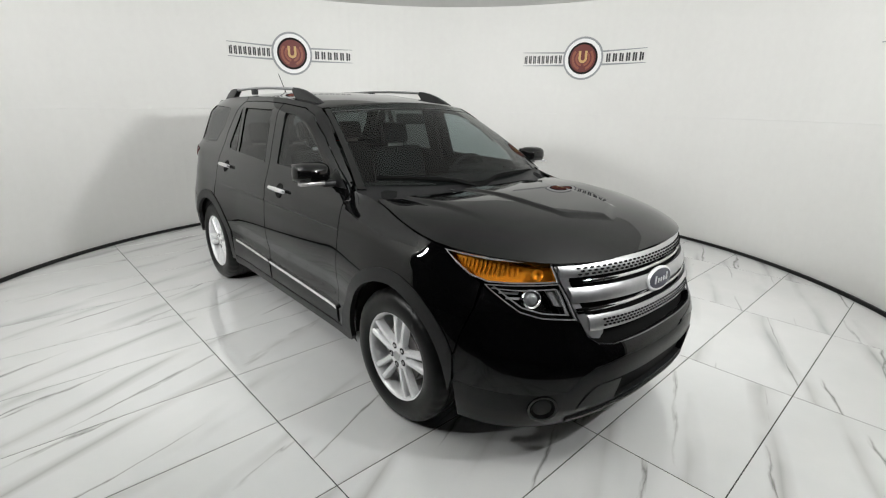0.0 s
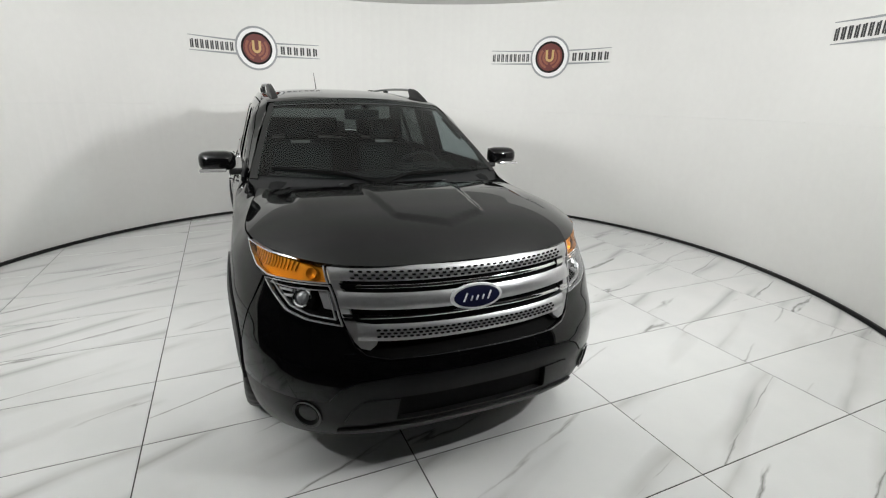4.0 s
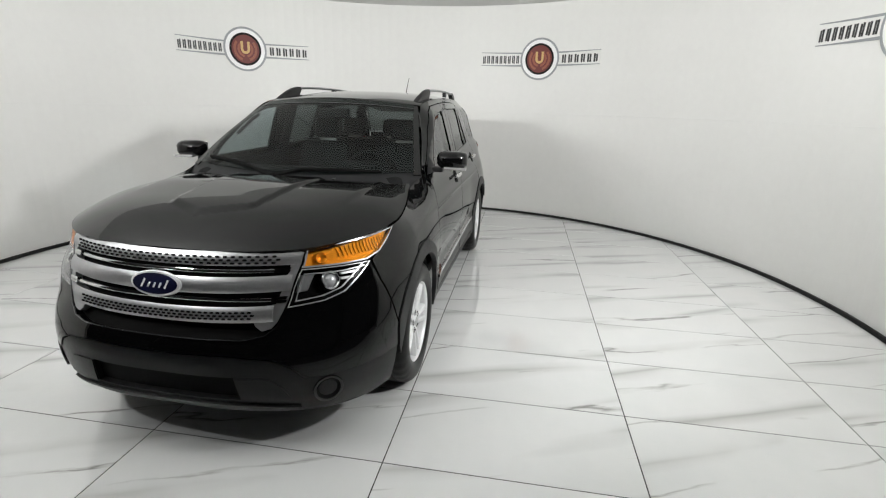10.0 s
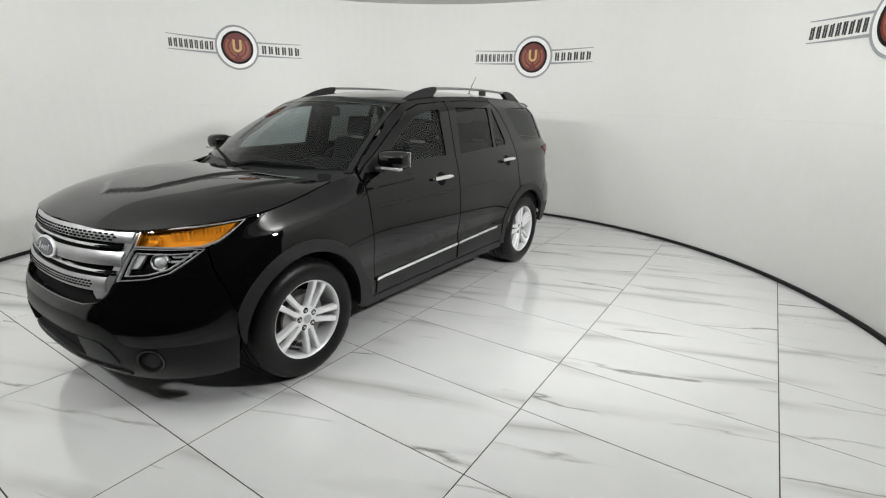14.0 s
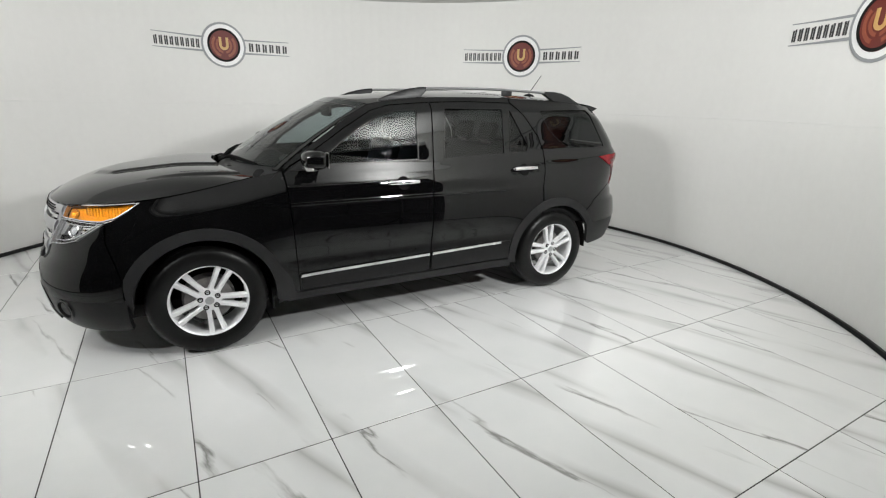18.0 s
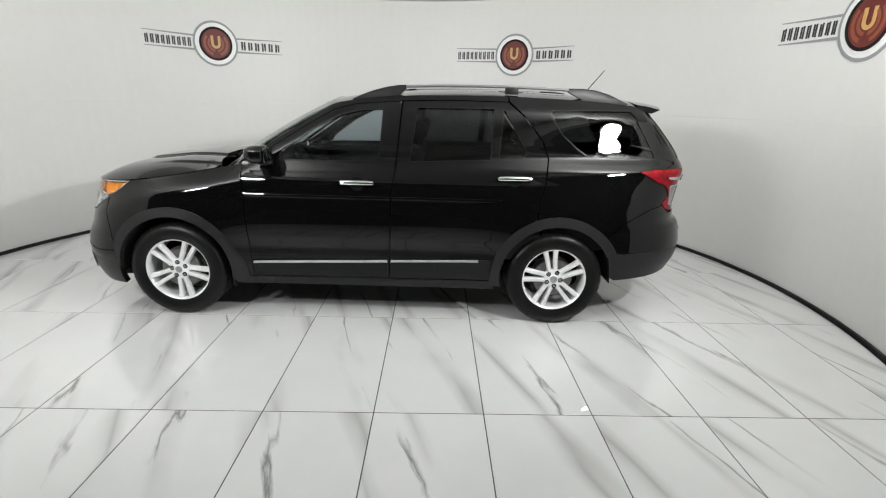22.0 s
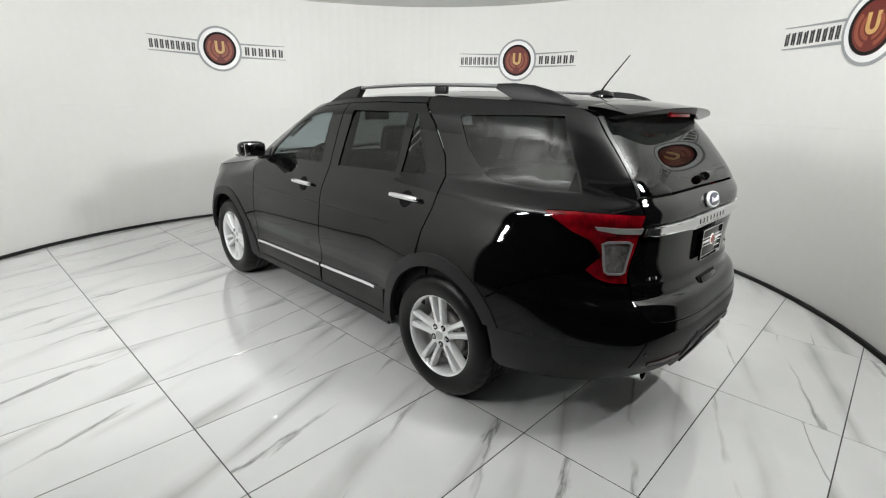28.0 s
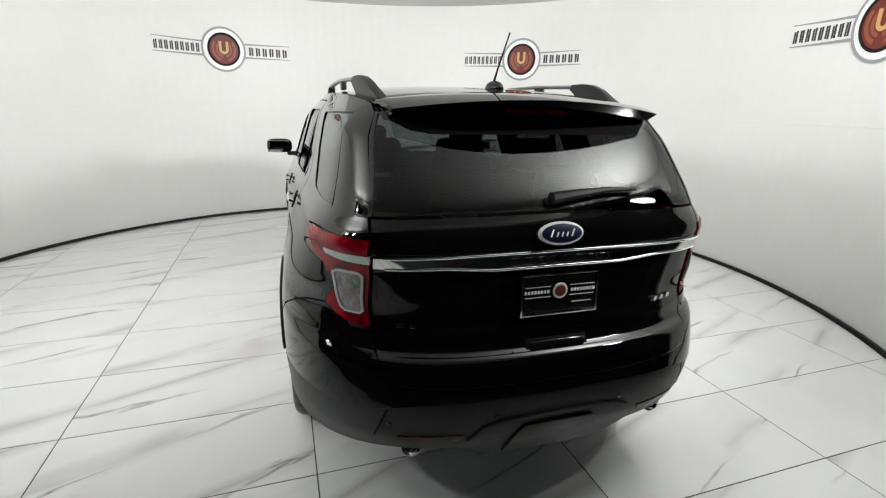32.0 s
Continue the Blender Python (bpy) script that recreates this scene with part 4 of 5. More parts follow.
    part("rail_foot", bm_box(0.10, 0.026, 0.05, (-1.05, ry(-1.05), rail_base(-1.05) + 0.030), 0.008), M_PLASTIC, bar)
    # headlight
    lamp_poly_a = mixed([("y", 0.598, 0.981)] + [("x", x, FENDER_Z(x) - 0.004) for x in (2.08, 2.0, 1.9, 1.82)] + [("x", 1.725, FENDER_Z(1.725) - 0.008), ("x", 1.79, 0.970), ("x", 1.865, 0.924), ("x", 1.94, 0.902), ("y", 0.74, 0.902), ("y", 0.594, 0.907)], 1)
    lamp_poly_b = mixed([("y", 0.592, 0.901), ("y", 0.74, 0.897), ("x", 1.93, 0.893), ("x", 1.965, 0.868), ("x", 2.02, 0.832), ("x", 2.085, 0.790), ("y", 0.688, 0.765), ("y", 0.552, 0.749), ("y", 0.572, 0.83)], 1)
    light = Sheet().lay(f, lamp_poly_a, off=-0.03, thick=0, du=0.03, dv=0.03).make("headlight", M_REFLECTOR, car, "clear headlight with amber upper turn signal")
    Sheet().lay(f, lamp_poly_b, off=-0.045, thick=0, du=0.03, dv=0.03).make("bezel", M_GLOSS_BLACK, light, "black lamp bezel")
    Sheet().lay(f, lamp_poly_a, off=0.003, thick=0.006, du=0.02, dv=0.02).make("amber_lens", M_AMBER, light, "amber turn signal lens").visible_shadow = False
    Sheet().lay(f, lamp_poly_b, off=0.003, thick=0.006, du=0.03, dv=0.03).make("clear_lens", M_CLEAR, light, "clear lamp lens").visible_shadow = False
    Sheet().lay(f, ring_strip(lamp_poly_a, 0.0065), off=0.0045, thick=0.02, du=0.05, dv=0.05).make("chrome_surround", M_LAMP_TRIM, light, "bright lamp surround")
    Sheet().lay(f, ring_strip(lamp_poly_b, 0.004), off=0.0045, thick=0.02, du=0.05, dv=0.05).make("chrome_surround", M_LAMP_TRIM, light)
    inner = [q[3] for q in outline_strips(lamp_poly_b, 0.019)]
    Sheet().lay(f, ring_strip(inner, 0.005), off=-0.006, thick=0.020, du=0.05, dv=0.05).make("inner_trim", M_LAMP_TRIM, light, "bright inner lamp line")
    Sheet().lay(f, mixed([("y", 0.592, 0.876), ("y", 0.645, 0.876), ("y", 0.625, 0.815), ("y", 0.578, 0.808)], 1), off=-0.018, thick=0.02, du=0.03, dv=0.03).make("inner_reflector", M_SATIN, light, "grey inner reflector")
    for x0, x1, z in ((1.99, 2.055, 0.866), (2.02, 2.065, 0.846)):
        Sheet().lay(f, mixed([("x", x0, z - 0.004), ("x", x1, z - 0.005), ("x", x1, z + 0.005), ("x", x0, z + 0.004)], 1), off=-0.020, thick=0.02).make("fin", M_LAMP_TRIM, light)
    m = frame_on(f, at_y(0.705, 0.845, 1), 0.845, -0.040)
    part("projector", bm_lathe([(0.0, 0.040), (0.016, 0.037), (0.026, 0.028), (0.031, 0.012)], 32, m), M_PROJECTOR, light)
    part("projector_ring", bm_lathe([(0.031, 0.0), (0.032, 0.030), (0.037, 0.034), (0.042, 0.030), (0.046, 0.012), (0.048, 0.0)], 32, m), M_CHROME, light)
    for k in range(15):
        xk = 1.79 + 0.017 * k
        Sheet().lay(f, mixed([("x", xk, 0.936), ("x", xk + 0.003, 0.936), ("x", xk + 0.003, 0.988), ("x", xk, 0.988)], 1), off=-0.024, thick=0.006, dv=0.03).make("reflector_rib", M_REFLECTOR, light)
    m = frame_on(f, at_y(0.655, 0.942, 1), 0.942, -0.03)
    part("amber_reflector", bm_lathe([(0.0, 0.002), (0.010, 0.004), (0.020, 0.012), (0.024, 0.016), (0.027, 0.006)], 28, m), M_BRIGHT, light)
    # fog lamp
    m = frame_on(f, at_y(0.715, 0.360, 1), 0.360, 0.0)
    fog = part("fog_lamp", bm_lathe([(0.036, -0.03), (0.05, -0.002), (0.06, 0.002), (0.068, 0.001), (0.07, -0.006)], 36, m), M_GLOSS_BLACK, car, "round fog lamp in a dark bowl")
    part("bowl", bm_lathe([(0.028, -0.016), (0.034, -0.014), (0.054, 0.003)], 36, m), M_SHADE_BLACK, fog)
    part("lens", bm_lathe([(0.0, -0.006), (0.02, -0.009), (0.03, -0.015)], 28, m), M_LENSDARK, fog)
    # tail lamp
    tl = mixed([("x", -1.985, 1.176), ("x", -2.06, 1.184), ("x", -2.14, 1.190), ("y", 0.74, 1.193), ("y", 0.660, 1.192), ("y", 0.662, 0.872), ("y", 0.72, 0.876), ("y", 0.765, 0.895), ("y", 0.800, 0.935), ("x", -2.248, 1.005), ("x", -2.200, 1.075), ("x", -2.13, 1.103), ("x", -2.06, 1.140)], -1)
    lamp = Sheet().lay(f, tl, off=0.005, thick=0.03, du=0.025, dv=0.025).make("tail_lamp", M_RED, car, "red tail lamp with clear reversing light")
    rv = mixed([("y", 0.768, 1.060), ("y", 0.752, 1.075), ("y", 0.690, 1.078), ("y", 0.674, 1.066), ("y", 0.674, 0.930), ("y", 0.688, 0.916), ("y", 0.735, 0.918), ("y", 0.750, 0.932)], -1)
    Sheet().lay(f, rv, off=0.008, thick=0.012, du=0.02, dv=0.02).make("reversing_light", M_SMOKED, lamp, "clear reversing light")
    st = Sheet()
    for q in outline_strips(rv, 0.009):
        st.lay(f, q, off=0.012, thick=0.012, du=0.05, dv=0.05)
    st.make("light_surround", M_LENS, lamp)
    Sheet().lay(f, mixed([("x", -2.225, 1.124), ("x", -2.215, 1.138), ("y", 0.74, 1.138), ("y", 0.658, 1.138), ("y", 0.658, 1.112), ("y", 0.74, 1.114)], -1), off=0.010, thick=0.012, du=0.02, dv=0.012).make("bright_strip", M_LENS, lamp)

# front bumper: painted upper part, dark lower part with its intake
PAINT_LINE = [("y", 0.0, 0.559), ("y", 0.33, 0.562), ("y", 0.51, 0.543), ("y", 0.582, 0.507), ("y", 0.632, 0.446), ("y", 0.70, 0.437), ("x", 2.1, 0.436), ("x", 1.88, 0.438)]
GRILLE_LINE = [("y", 0.0, 0.626), ("y", 0.25, 0.626), ("y", 0.393, 0.626), ("y", 0.474, 0.642), ("y", 0.516, 0.676), ("y", 0.538, 0.735)]


def both(points, end):
    """A line from the middle outwards, as one from the right side across to the left, in (u, z)."""
    left = mixed(points, end)
    c = NOSE_U if end > 0 else TAIL_U
    return [(2 * c - u, z) for u, z in left[:0:-1]] + left


upper = both(PAINT_LINE, 1)
top = both(GRILLE_LINE + [("y", 0.552, 0.745), ("y", 0.688, 0.761), ("x", 2.08, 0.786), ("x", 2.018, 0.827), ("x", 1.962, 0.863), ("x", 1.930, 0.886), ("x", 1.933, 0.80), ("x", 1.873, 0.56)], 1)
bumper = Sheet().lay(body, upper + top[::-1], du=0.03, dv=0.025, thick=0.03).make("front_bumper", M_PAINT, car, "gloss black front bumper with dark grey lower part")
lowb = Sheet()
lowb.lay(body, both([(k, v, z - 0.007) for k, v, z in PAINT_LINE[:5]], 1) + both([("y", 0.0, 0.460), ("y", 0.352, 0.458), ("y", 0.625, 0.440)], 1)[::-1], off=-0.006, thick=0.04, du=0.03, dv=0.02)
lowb.lay(body, both([("y", 0.0, 0.340), ("y", 0.366, 0.336), ("y", 0.56, 0.322), ("y", 0.70, 0.29), ("x", 2.0, 0.31)], 1) + both([("y", 0.0, 0.268), ("y", 0.5, 0.252), ("y", 0.70, 0.228), ("x", 2.0, 0.222)], 1)[::-1], off=-0.006, thick=0.04, du=0.03, dv=0.02)
for s in (1, -1):
    f = sided(body, s)
    lowb.lay(f, mixed([("y", 0.352, 0.458), ("y", 0.366, 0.336), ("y", 0.56, 0.322), ("y", 0.70, 0.29), ("x", 2.0, 0.31), ("x", 2.0, 0.222), ("x", 1.862, 0.228), ("x", 1.868, 0.436), ("x", 2.1, 0.434), ("y", 0.70, 0.435), ("y", 0.625, 0.440)], 1), off=-0.006, thick=0.04, du=0.03, dv=0.02)
lowb.make("lower_valance", M_CLAD, bumper, "dark grey plastic lower valance")
Sheet().lay(body, both([("y", 0.0, 0.475), ("y", 0.38, 0.47)], 1) + both([("y", 0.0, 0.325), ("y", 0.38, 0.325)], 1)[::-1], off=-0.030, thick=0).make("intake_back", M_SHADE_BLACK, bumper)
Sheet().lay(body, both([("y", 0.0, 0.318), ("y", 0.40, 0.312), ("y", 0.60, 0.285)], 1) + both([("y", 0.0, 0.300), ("y", 0.40, 0.294), ("y", 0.60, 0.268)], 1)[::-1], off=0.006, thick=0.012).make("lip", M_CLAD, bumper)
for s in (1, -1):
    f = sided(body, s)
    Sheet().lay(f, mixed([("y", 0.354, 0.456), ("y", 0.368, 0.338), ("y", 0.565, 0.330), ("y", 0.572, 0.342), ("y", 0.545, 0.400), ("y", 0.50, 0.445), ("y", 0.46, 0.453)], 1), off=0.0, thick=0.012, du=0.03).make("intake_panel", M_CLAD, bumper)

# grille
grille_back = both([("y", 0.0, 0.985), ("y", 0.3, 0.985), ("y", 0.592, 0.980), ("y", 0.575, 0.83), ("y", 0.548, 0.745)], 1) + both(GRILLE_LINE, 1)[::-1]
grille = Sheet().lay(body, grille_back, off=-0.035, thick=0).make("grille", M_SHADE_BLACK, car, "silver grille with two perforated bars and a wide centre bar")


def grille_bar(z_mid, z_end, y_end, h_mid, h_end, off, nm, mat, thick=0.02, dv=0.008, label=""):
    top = [("y", y_end * k / 6, z_mid + (z_end - z_mid) * (k / 6) ** 2 + (h_mid + (h_end - h_mid) * k / 6) / 2) for k in range(7)]
    bot = [("y", y_end * k / 6, z_mid + (z_end - z_mid) * (k / 6) ** 2 - (h_mid + (h_end - h_mid) * k / 6) / 2) for k in range(7)]

    def bulged(u, z):
        p = body(u, z)
        k = (z - z_mid - (z_end - z_mid) * (p.y / y_end) ** 2) / (h_mid / 2)
        return p + Vector((0.13 * h_mid * (1 - k * k), 0, 0))
    return Sheet().lay(bulged, both(top, 1) + both(bot, 1)[::-1], off=off, thick=thick, du=0.03, dv=dv).make(nm, mat, grille, label)


grille_bar(0.956, 0.953, 0.580, 0.052, 0.056, 0.004, "perforated_bar", M_SATIN, label="satin silver perforated bar")
grille_bar(0.846, 0.852, 0.562, 0.064, 0.058, 0.008, "centre_bar", M_SATIN, label="wide satin silver bar")
grille_bar(0.720, 0.728, 0.500, 0.062, 0.066, 0.004, "perforated_bar", M_SATIN, label="satin silver perforated bar")
for z, ze in ((0.905, 0.903), (0.785, 0.786)):
    grille_bar(z, ze, 0.535, 0.016, 0.014, -0.002, "chrome_blade", M_CHROME, 0.025)
for s in (1, -1):
    f = sided(body, s)
    Sheet().lay(f, mixed([("y", 0.520, 0.981), ("y", 0.590, 0.979), ("y", 0.580, 0.90), ("y", 0.564, 0.83), ("y", 0.540, 0.748), ("y", 0.515, 0.690), ("y", 0.492, 0.664), ("y", 0.458, 0.657), ("y", 0.432, 0.676), ("y", 0.425, 0.690), ("y", 0.45, 0.755), ("y", 0.505, 0.765), ("y", 0.530, 0.83), ("y", 0.546, 0.90), ("y", 0.545, 0.930)], 1),
                off=0.001, thick=0.03, du=0.02, dv=0.02).make("grille_side", M_SATIN, grille, "satin silver grille side")
    for z, h in ((0.908, 0.006), (0.897, 0.005), (0.792, 0.006), (0.779, 0.005)):
        Sheet().lay(f, mixed([("y", 0.490, z - h), ("y", 0.545, z - h), ("y", 0.552, z + h), ("y", 0.486, z + h)], 1), off=0.006, thick=0.02).make("blade_end", M_CHROME, grille)
# Holes are raised near-black hexagons; their inner shade is in the colour.
holes = Sheet()
for z_mid, z_end, y_end, rows, n in ((0.951, 0.948, 0.560, (-0.0135, -0.001, 0.0115), 32), (0.720, 0.728, 0.480, (-0.016, -0.003, 0.010), 33)):
    for ri, dz in enumerate(rows):
        for i in range(n):
            y = (i - n / 2 + (0.5 if ri % 2 else 0.0) + 0.25) / (n / 2) * (y_end - 0.055)
            z = z_mid + (z_end - z_mid) * (y / y_end) ** 2 + dz
            w, h = 0.0098, 0.0040
            holes.lay(body, [(at_y(y + dy * w, z + k * h, 1), z + k * h) for dy, k in ((-1, 0), (-0.55, 1), (0.55, 1), (1, 0), (0.55, -1), (-0.55, -1))], off=0.0135, thick=0.004, du=1, dv=1)
tagged(holes.make("perforation", M_SHADE_BLACK, grille), kind="stuff")
# Silver strip draws the highlight on the bumper's edge below the grille.
edge_line = Sheet()
gl = both([(k, v, z - 0.006) for k, v, z in GRILLE_LINE], 1)
for p, q in zip(gl, gl[1:]):
    edge_line.lay(body, [p, q, (q[0], q[1] + 0.005), (p[0], p[1] + 0.005)], off=0.006, thick=0.02, du=0.05, dv=0.05)
edge_line.make("grille_edge_highlight", M_SMOKE, grille)


def oval_badge(m, a, b, parent):
    def oval(sx, sy, h0, h1):
        bm = bm_lathe([(1.0, 0.0), (1.0, h0), (0.93, h1), (0.0, h1)], 48)
        bmesh.ops.transform(bm, matrix=m @ Matrix.Diagonal((sx, sy, 1, 1)), verts=bm.verts)
        return bm
    badge = part("badge", oval(a, b, 0.008, 0.013), M_BRIGHT, parent, "dark blue oval badge with a chrome rim")
    part("badge_field", oval(a * 0.88, b * 0.80, 0.0145, 0.0155), M_BLUE, badge)
    bars = join_bm(*[bm_tube([m @ Vector((a * x0, b * y0, 0.0165)), m @ Vector((a * x1, b * y1, 0.0165))], b * 0.075, 6)
                     for x0, y0, x1, y1 in ((-0.52, -0.30, -0.38, 0.32), (-0.26, -0.28, -0.18, 0.08), (-0.04, -0.28, 0.04, 0.08), (0.18, -0.28, 0.26, 0.08), (0.40, -0.30, 0.54, 0.32))])
    part("badge_script", bars, M_BRIGHT, badge)


oval_badge(frame_on(body, NOSE_U, 0.842, 0.010), 0.122, 0.057, grille)

# rear: gate, glass, spoiler, lamps bar, bumper
gate_top = both([("y", 0.0, 1.262), ("y", 0.5, 1.260), ("y", 0.650, 1.256)], -1)
GATE_LINE = [("y", 0.0, 0.688), ("y", 0.40, 0.690), ("y", 0.54, 0.692), ("y", 0.605, 0.702), ("y", 0.640, 0.740)]
gate_bot = both(GATE_LINE + [("y", 0.645, 0.800), ("y", 0.648, 0.870), ("y", 0.654, 1.19)], -1)
gate = Sheet().lay(body, gate_bot + gate_top[::-1], du=0.04, dv=0.008).make("tailgate", M_PAINT, car, "gloss black tailgate with a chrome bar")
gz = [("y", 0.0, 1.272), ("y", 0.5, 1.270), ("y", 0.650, 1.264)]
gu = [("y", 0.0, 1.602), ("y", 0.45, 1.600), ("y", 0.596, 1.590)]
Sheet().lay(body, both(gz + [("y", 0.618, 1.45)], -1) + both(gu, -1)[::-1], off=0.002, thick=0.008, du=0.05, dv=0.05).make("rear_window", M_GLASS_DARK, gate, "dark tinted rear window")
# Black band puts the spoiler's shade and reflection on the glass as colour.
band = both([("y", 0.0, 1.520), ("y", 0.40, 1.518), ("y", 0.48, 1.530), ("y", 0.54, 1.560), ("y", 0.592, 1.588)], -1)
Sheet().lay(body, band + both(gu, -1)[::-1], off=0.0035, thick=0.0, du=0.05, dv=0.05).make("spoiler_shade", M_GLOSS_BLACK, gate, "black band on the rear glass for spoiler shade and reflection")
for s in (1, -1):
    Sheet().lay(sided(body, s), mixed([("y", 0.644, 1.262), ("y", 0.656, 1.262), ("y", 0.606, 1.592), ("y", 0.592, 1.592)], -1), off=0.0035, thick=0.012).make("window_seal", M_GLOSS_BLACK, gate)


def spoiler(s, v):
    w = 0.575 - 0.03 * s
    x = -2.0 - 0.285 * s + 0.10 * s * v * v
    z = 1.678 - 0.012 * s - 0.040 * v * v - 0.02 * s * s
    return Vector((x, w * v, z))


wing = Sheet()
wing.lay(spoiler, [(0, -1), (0, 1), (1, 1), (1, -1)], thick=0.0, du=0.08, dv=0.08)
wing.lay(lambda s, v: spoiler(s, v) - Vector((-0.06 * s, 0, 0.028 + 0.02 * (1 - s))), [(0, -1), (0, 1), (1, 1), (1, -1)], thick=0, du=0.1, dv=0.1)
wing.lay(lambda s, v: spoiler(1, v) * (1 - s) + (spoiler(1, v) - Vector((-0.06, 0, 0.028))) * s, [(0, -1), (0, 1), (1, 1), (1, -1)], thick=0, du=0.5, dv=0.08)
for v in (-1, 1):
    wing.lay(lambda s, k, v=v: spoiler(s, v) - Vector((-0.06 * s, 0, 0.028 + 0.02 * (1 - s))) * k, [(0, 0), (0, 1), (1, 1), (1, 0)], thick=0, du=0.2, dv=0.5)
wing = wing.make("spoiler", M_PAINT, car, "gloss black roof spoiler with a red brake light")
part("brake_light", bm_box(0.02, 0.26, 0.018, (-2.205, 0, 1.607), 0.004), M_RED, wing, "red high brake light")
Sheet().lay(body, both([("y", 0.0, 1.60), ("y", 0.57, 1.585)], -1) + both([("y", 0.0, 1.665), ("y", 0.57, 1.645)], -1)[::-1], off=-0.01, thick=0.01).make("gate_top", M_GLOSS_BLACK, car)
bar = both([("y", 0.0, 1.140), ("y", 0.25, 1.140), ("y", 0.45, 1.140), ("y", 0.646, 1.140)], -1)
bar2 = both([("y", 0.0, 1.088), ("y", 0.25, 1.088), ("y", 0.42, 1.103), ("y", 0.646, 1.103)], -1)
Sheet().lay(body, bar + bar2[::-1], off=0.016, thick=0.018, du=0.04, dv=0.012).make("chrome_bar", M_CHROME, gate, "chrome bar across the tailgate")
for line in (bar, bar2):
    u0, u1 = line[0][0], line[-1][0]
    path = []
    for (ua, za), (ub, zb) in zip(line, line[1:]):
        for k in range(6):
            u, z = ua + (ub - ua) * k / 6, za + (zb - za) * k / 6
            path.append(frame_on(body, u, z, 0.015).translation)
    part("chrome_edge", bm_tube(path, 0.0045, 8), M_CHROME, gate)
for i in range(8):
    m = frame_on(body, at_y(0.175 - 0.05 * i, 1.112, -1), 1.112, 0.017)
    part("letter_bar", bm_box(0.034, 0.026, 0.004, (0, 0, 0), 0.0015, m @ Matrix.Shear("XZ", 4, (0, 0))), M_CHROME, gate)
oval_badge(frame_on(body, TAIL_U, 1.198, 0.004), 0.088, 0.042, gate)
m = frame_on(body, TAIL_U, 0.985, 0.018)
plate = part("number_plate", bm_box(0.305, 0.155, 0.010, (0, 0, 0), 0.004, m), M_GLOSS_BLACK, gate, "black dealer plate with a round red mark")
part("plate_mark", bm_lathe([(0.0, 0.0075), (0.028, 0.0075), (0.030, 0.005)], 28, m @ Matrix.Translation((0, 0.012, 0))), M_WHITE, plate)
part("plate_mark", bm_lathe([(0.0, 0.009), (0.021, 0.009), (0.022, 0.006)], 28, m @ Matrix.Translation((0, 0.012, 0))), M_LOGO_RED, plate)
for x, y, w, h in [(0.048 * s + 0.0125 * s * k, 0.012, 0.008, 0.011) for s in (-1, 1) for k in range(8)] + [(-0.088, 0.031, 0.10, 0.0015), (0.088, 0.031, 0.10, 0.0015), (-0.088, -0.007, 0.10, 0.0015), (0.088, -0.007, 0.10, 0.0015), (0.09, -0.034, 0.08, 0.002)]:
    part("plate_bar", bm_box(w, h, 0.002, (x, y, 0.0065), 0, m), M_WHITE, plate)
part("plate_frame", bm_box(0.305, 0.020, 0.004, (0, -0.067, 0.006), 0.001, m), M_CHROME, plate)
for sx in (-1, 1):
    part("plate_frame", bm_box(0.007, 0.155, 0.006, (sx * 0.150, 0, 0.006), 0.001, m), M_CHROME, plate)
part("plate_frame", bm_box(0.305, 0.006, 0.006, (0, 0.075, 0.006), 0.001, m), M_CHROME, plate)
for i in range(9):
    part("plate_bar", bm_box(0.020, 0.010, 0.002, (-0.13 + 0.026 * i, -0.067, 0.0095), 0, m), M_SHADE_BLACK, plate)
# Raised near-black plate; the handle hollow's shade is in its colour.
m = frame_on(body, TAIL_U, 0.800, 0.002)
part("gate_handle", bm_box(0.25, 0.075, 0.008, (0, 0, 0), 0.003, m), M_SHADE_BLACK, gate, "near-black plate for the shaded handle recess")
part("handle_lip", bm_box(0.22, 0.03, 0.016, (0, -0.006, 0.004), 0.006, m), M_GLOSS_BLACK, gate)
m = frame_on(body, at_y(0.54, 0.885, -1), 0.885, 0.004)
for dx, w in ((-0.022, 0.03), (0.02, 0.026)):
    part("badge_bar", bm_box(w, 0.014, 0.003, (dx, 0, 0), 0.001, m), M_CHROME, gate)
m = frame_on(body, at_y(-0.50, 0.90, -1), 0.90, 0.004)
for i in range(3):
    part("badge_bar", bm_box(0.036, 0.018, 0.003, (-0.042 + 0.042 * i, 0, 0), 0.001, m), M_CHROME, gate)
# rear wiper
p0 = body(TAIL_U, 1.30) + Vector((-0.02, 0, 0))
wp = [body(at_y(y, z, -1), z) + Vector((-0.022, 0, 0.012)) for y, z in ((0.02, 1.302), (-0.1, 1.315), (-0.22, 1.325), (-0.34, 1.325))]
wiper = part("rear_wiper", bm_tube(wp, [0.024, 0.018, 0.011, 0.007], 8), M_CLAD, gate, "black rear wiper")
part("wiper_pivot", bm_lathe([(0.0, 0.022), (0.012, 0.020), (0.015, 0.0)], 20, frame_on(body, at_y(0.02, 1.300, -1), 1.300, 0.0)), M_CLAD, wiper)
# bumper
lip = Sheet()
for p, q in zip(both(GATE_LINE, -1), both(GATE_LINE, -1)[1:]):
    lip.lay(body, [p, q, (q[0], q[1] + 0.003), (p[0], p[1] + 0.003)], off=0.003, thick=0.01, du=0.1, dv=0.1)
lip.make("gate_lip", M_SMOKE, gate)
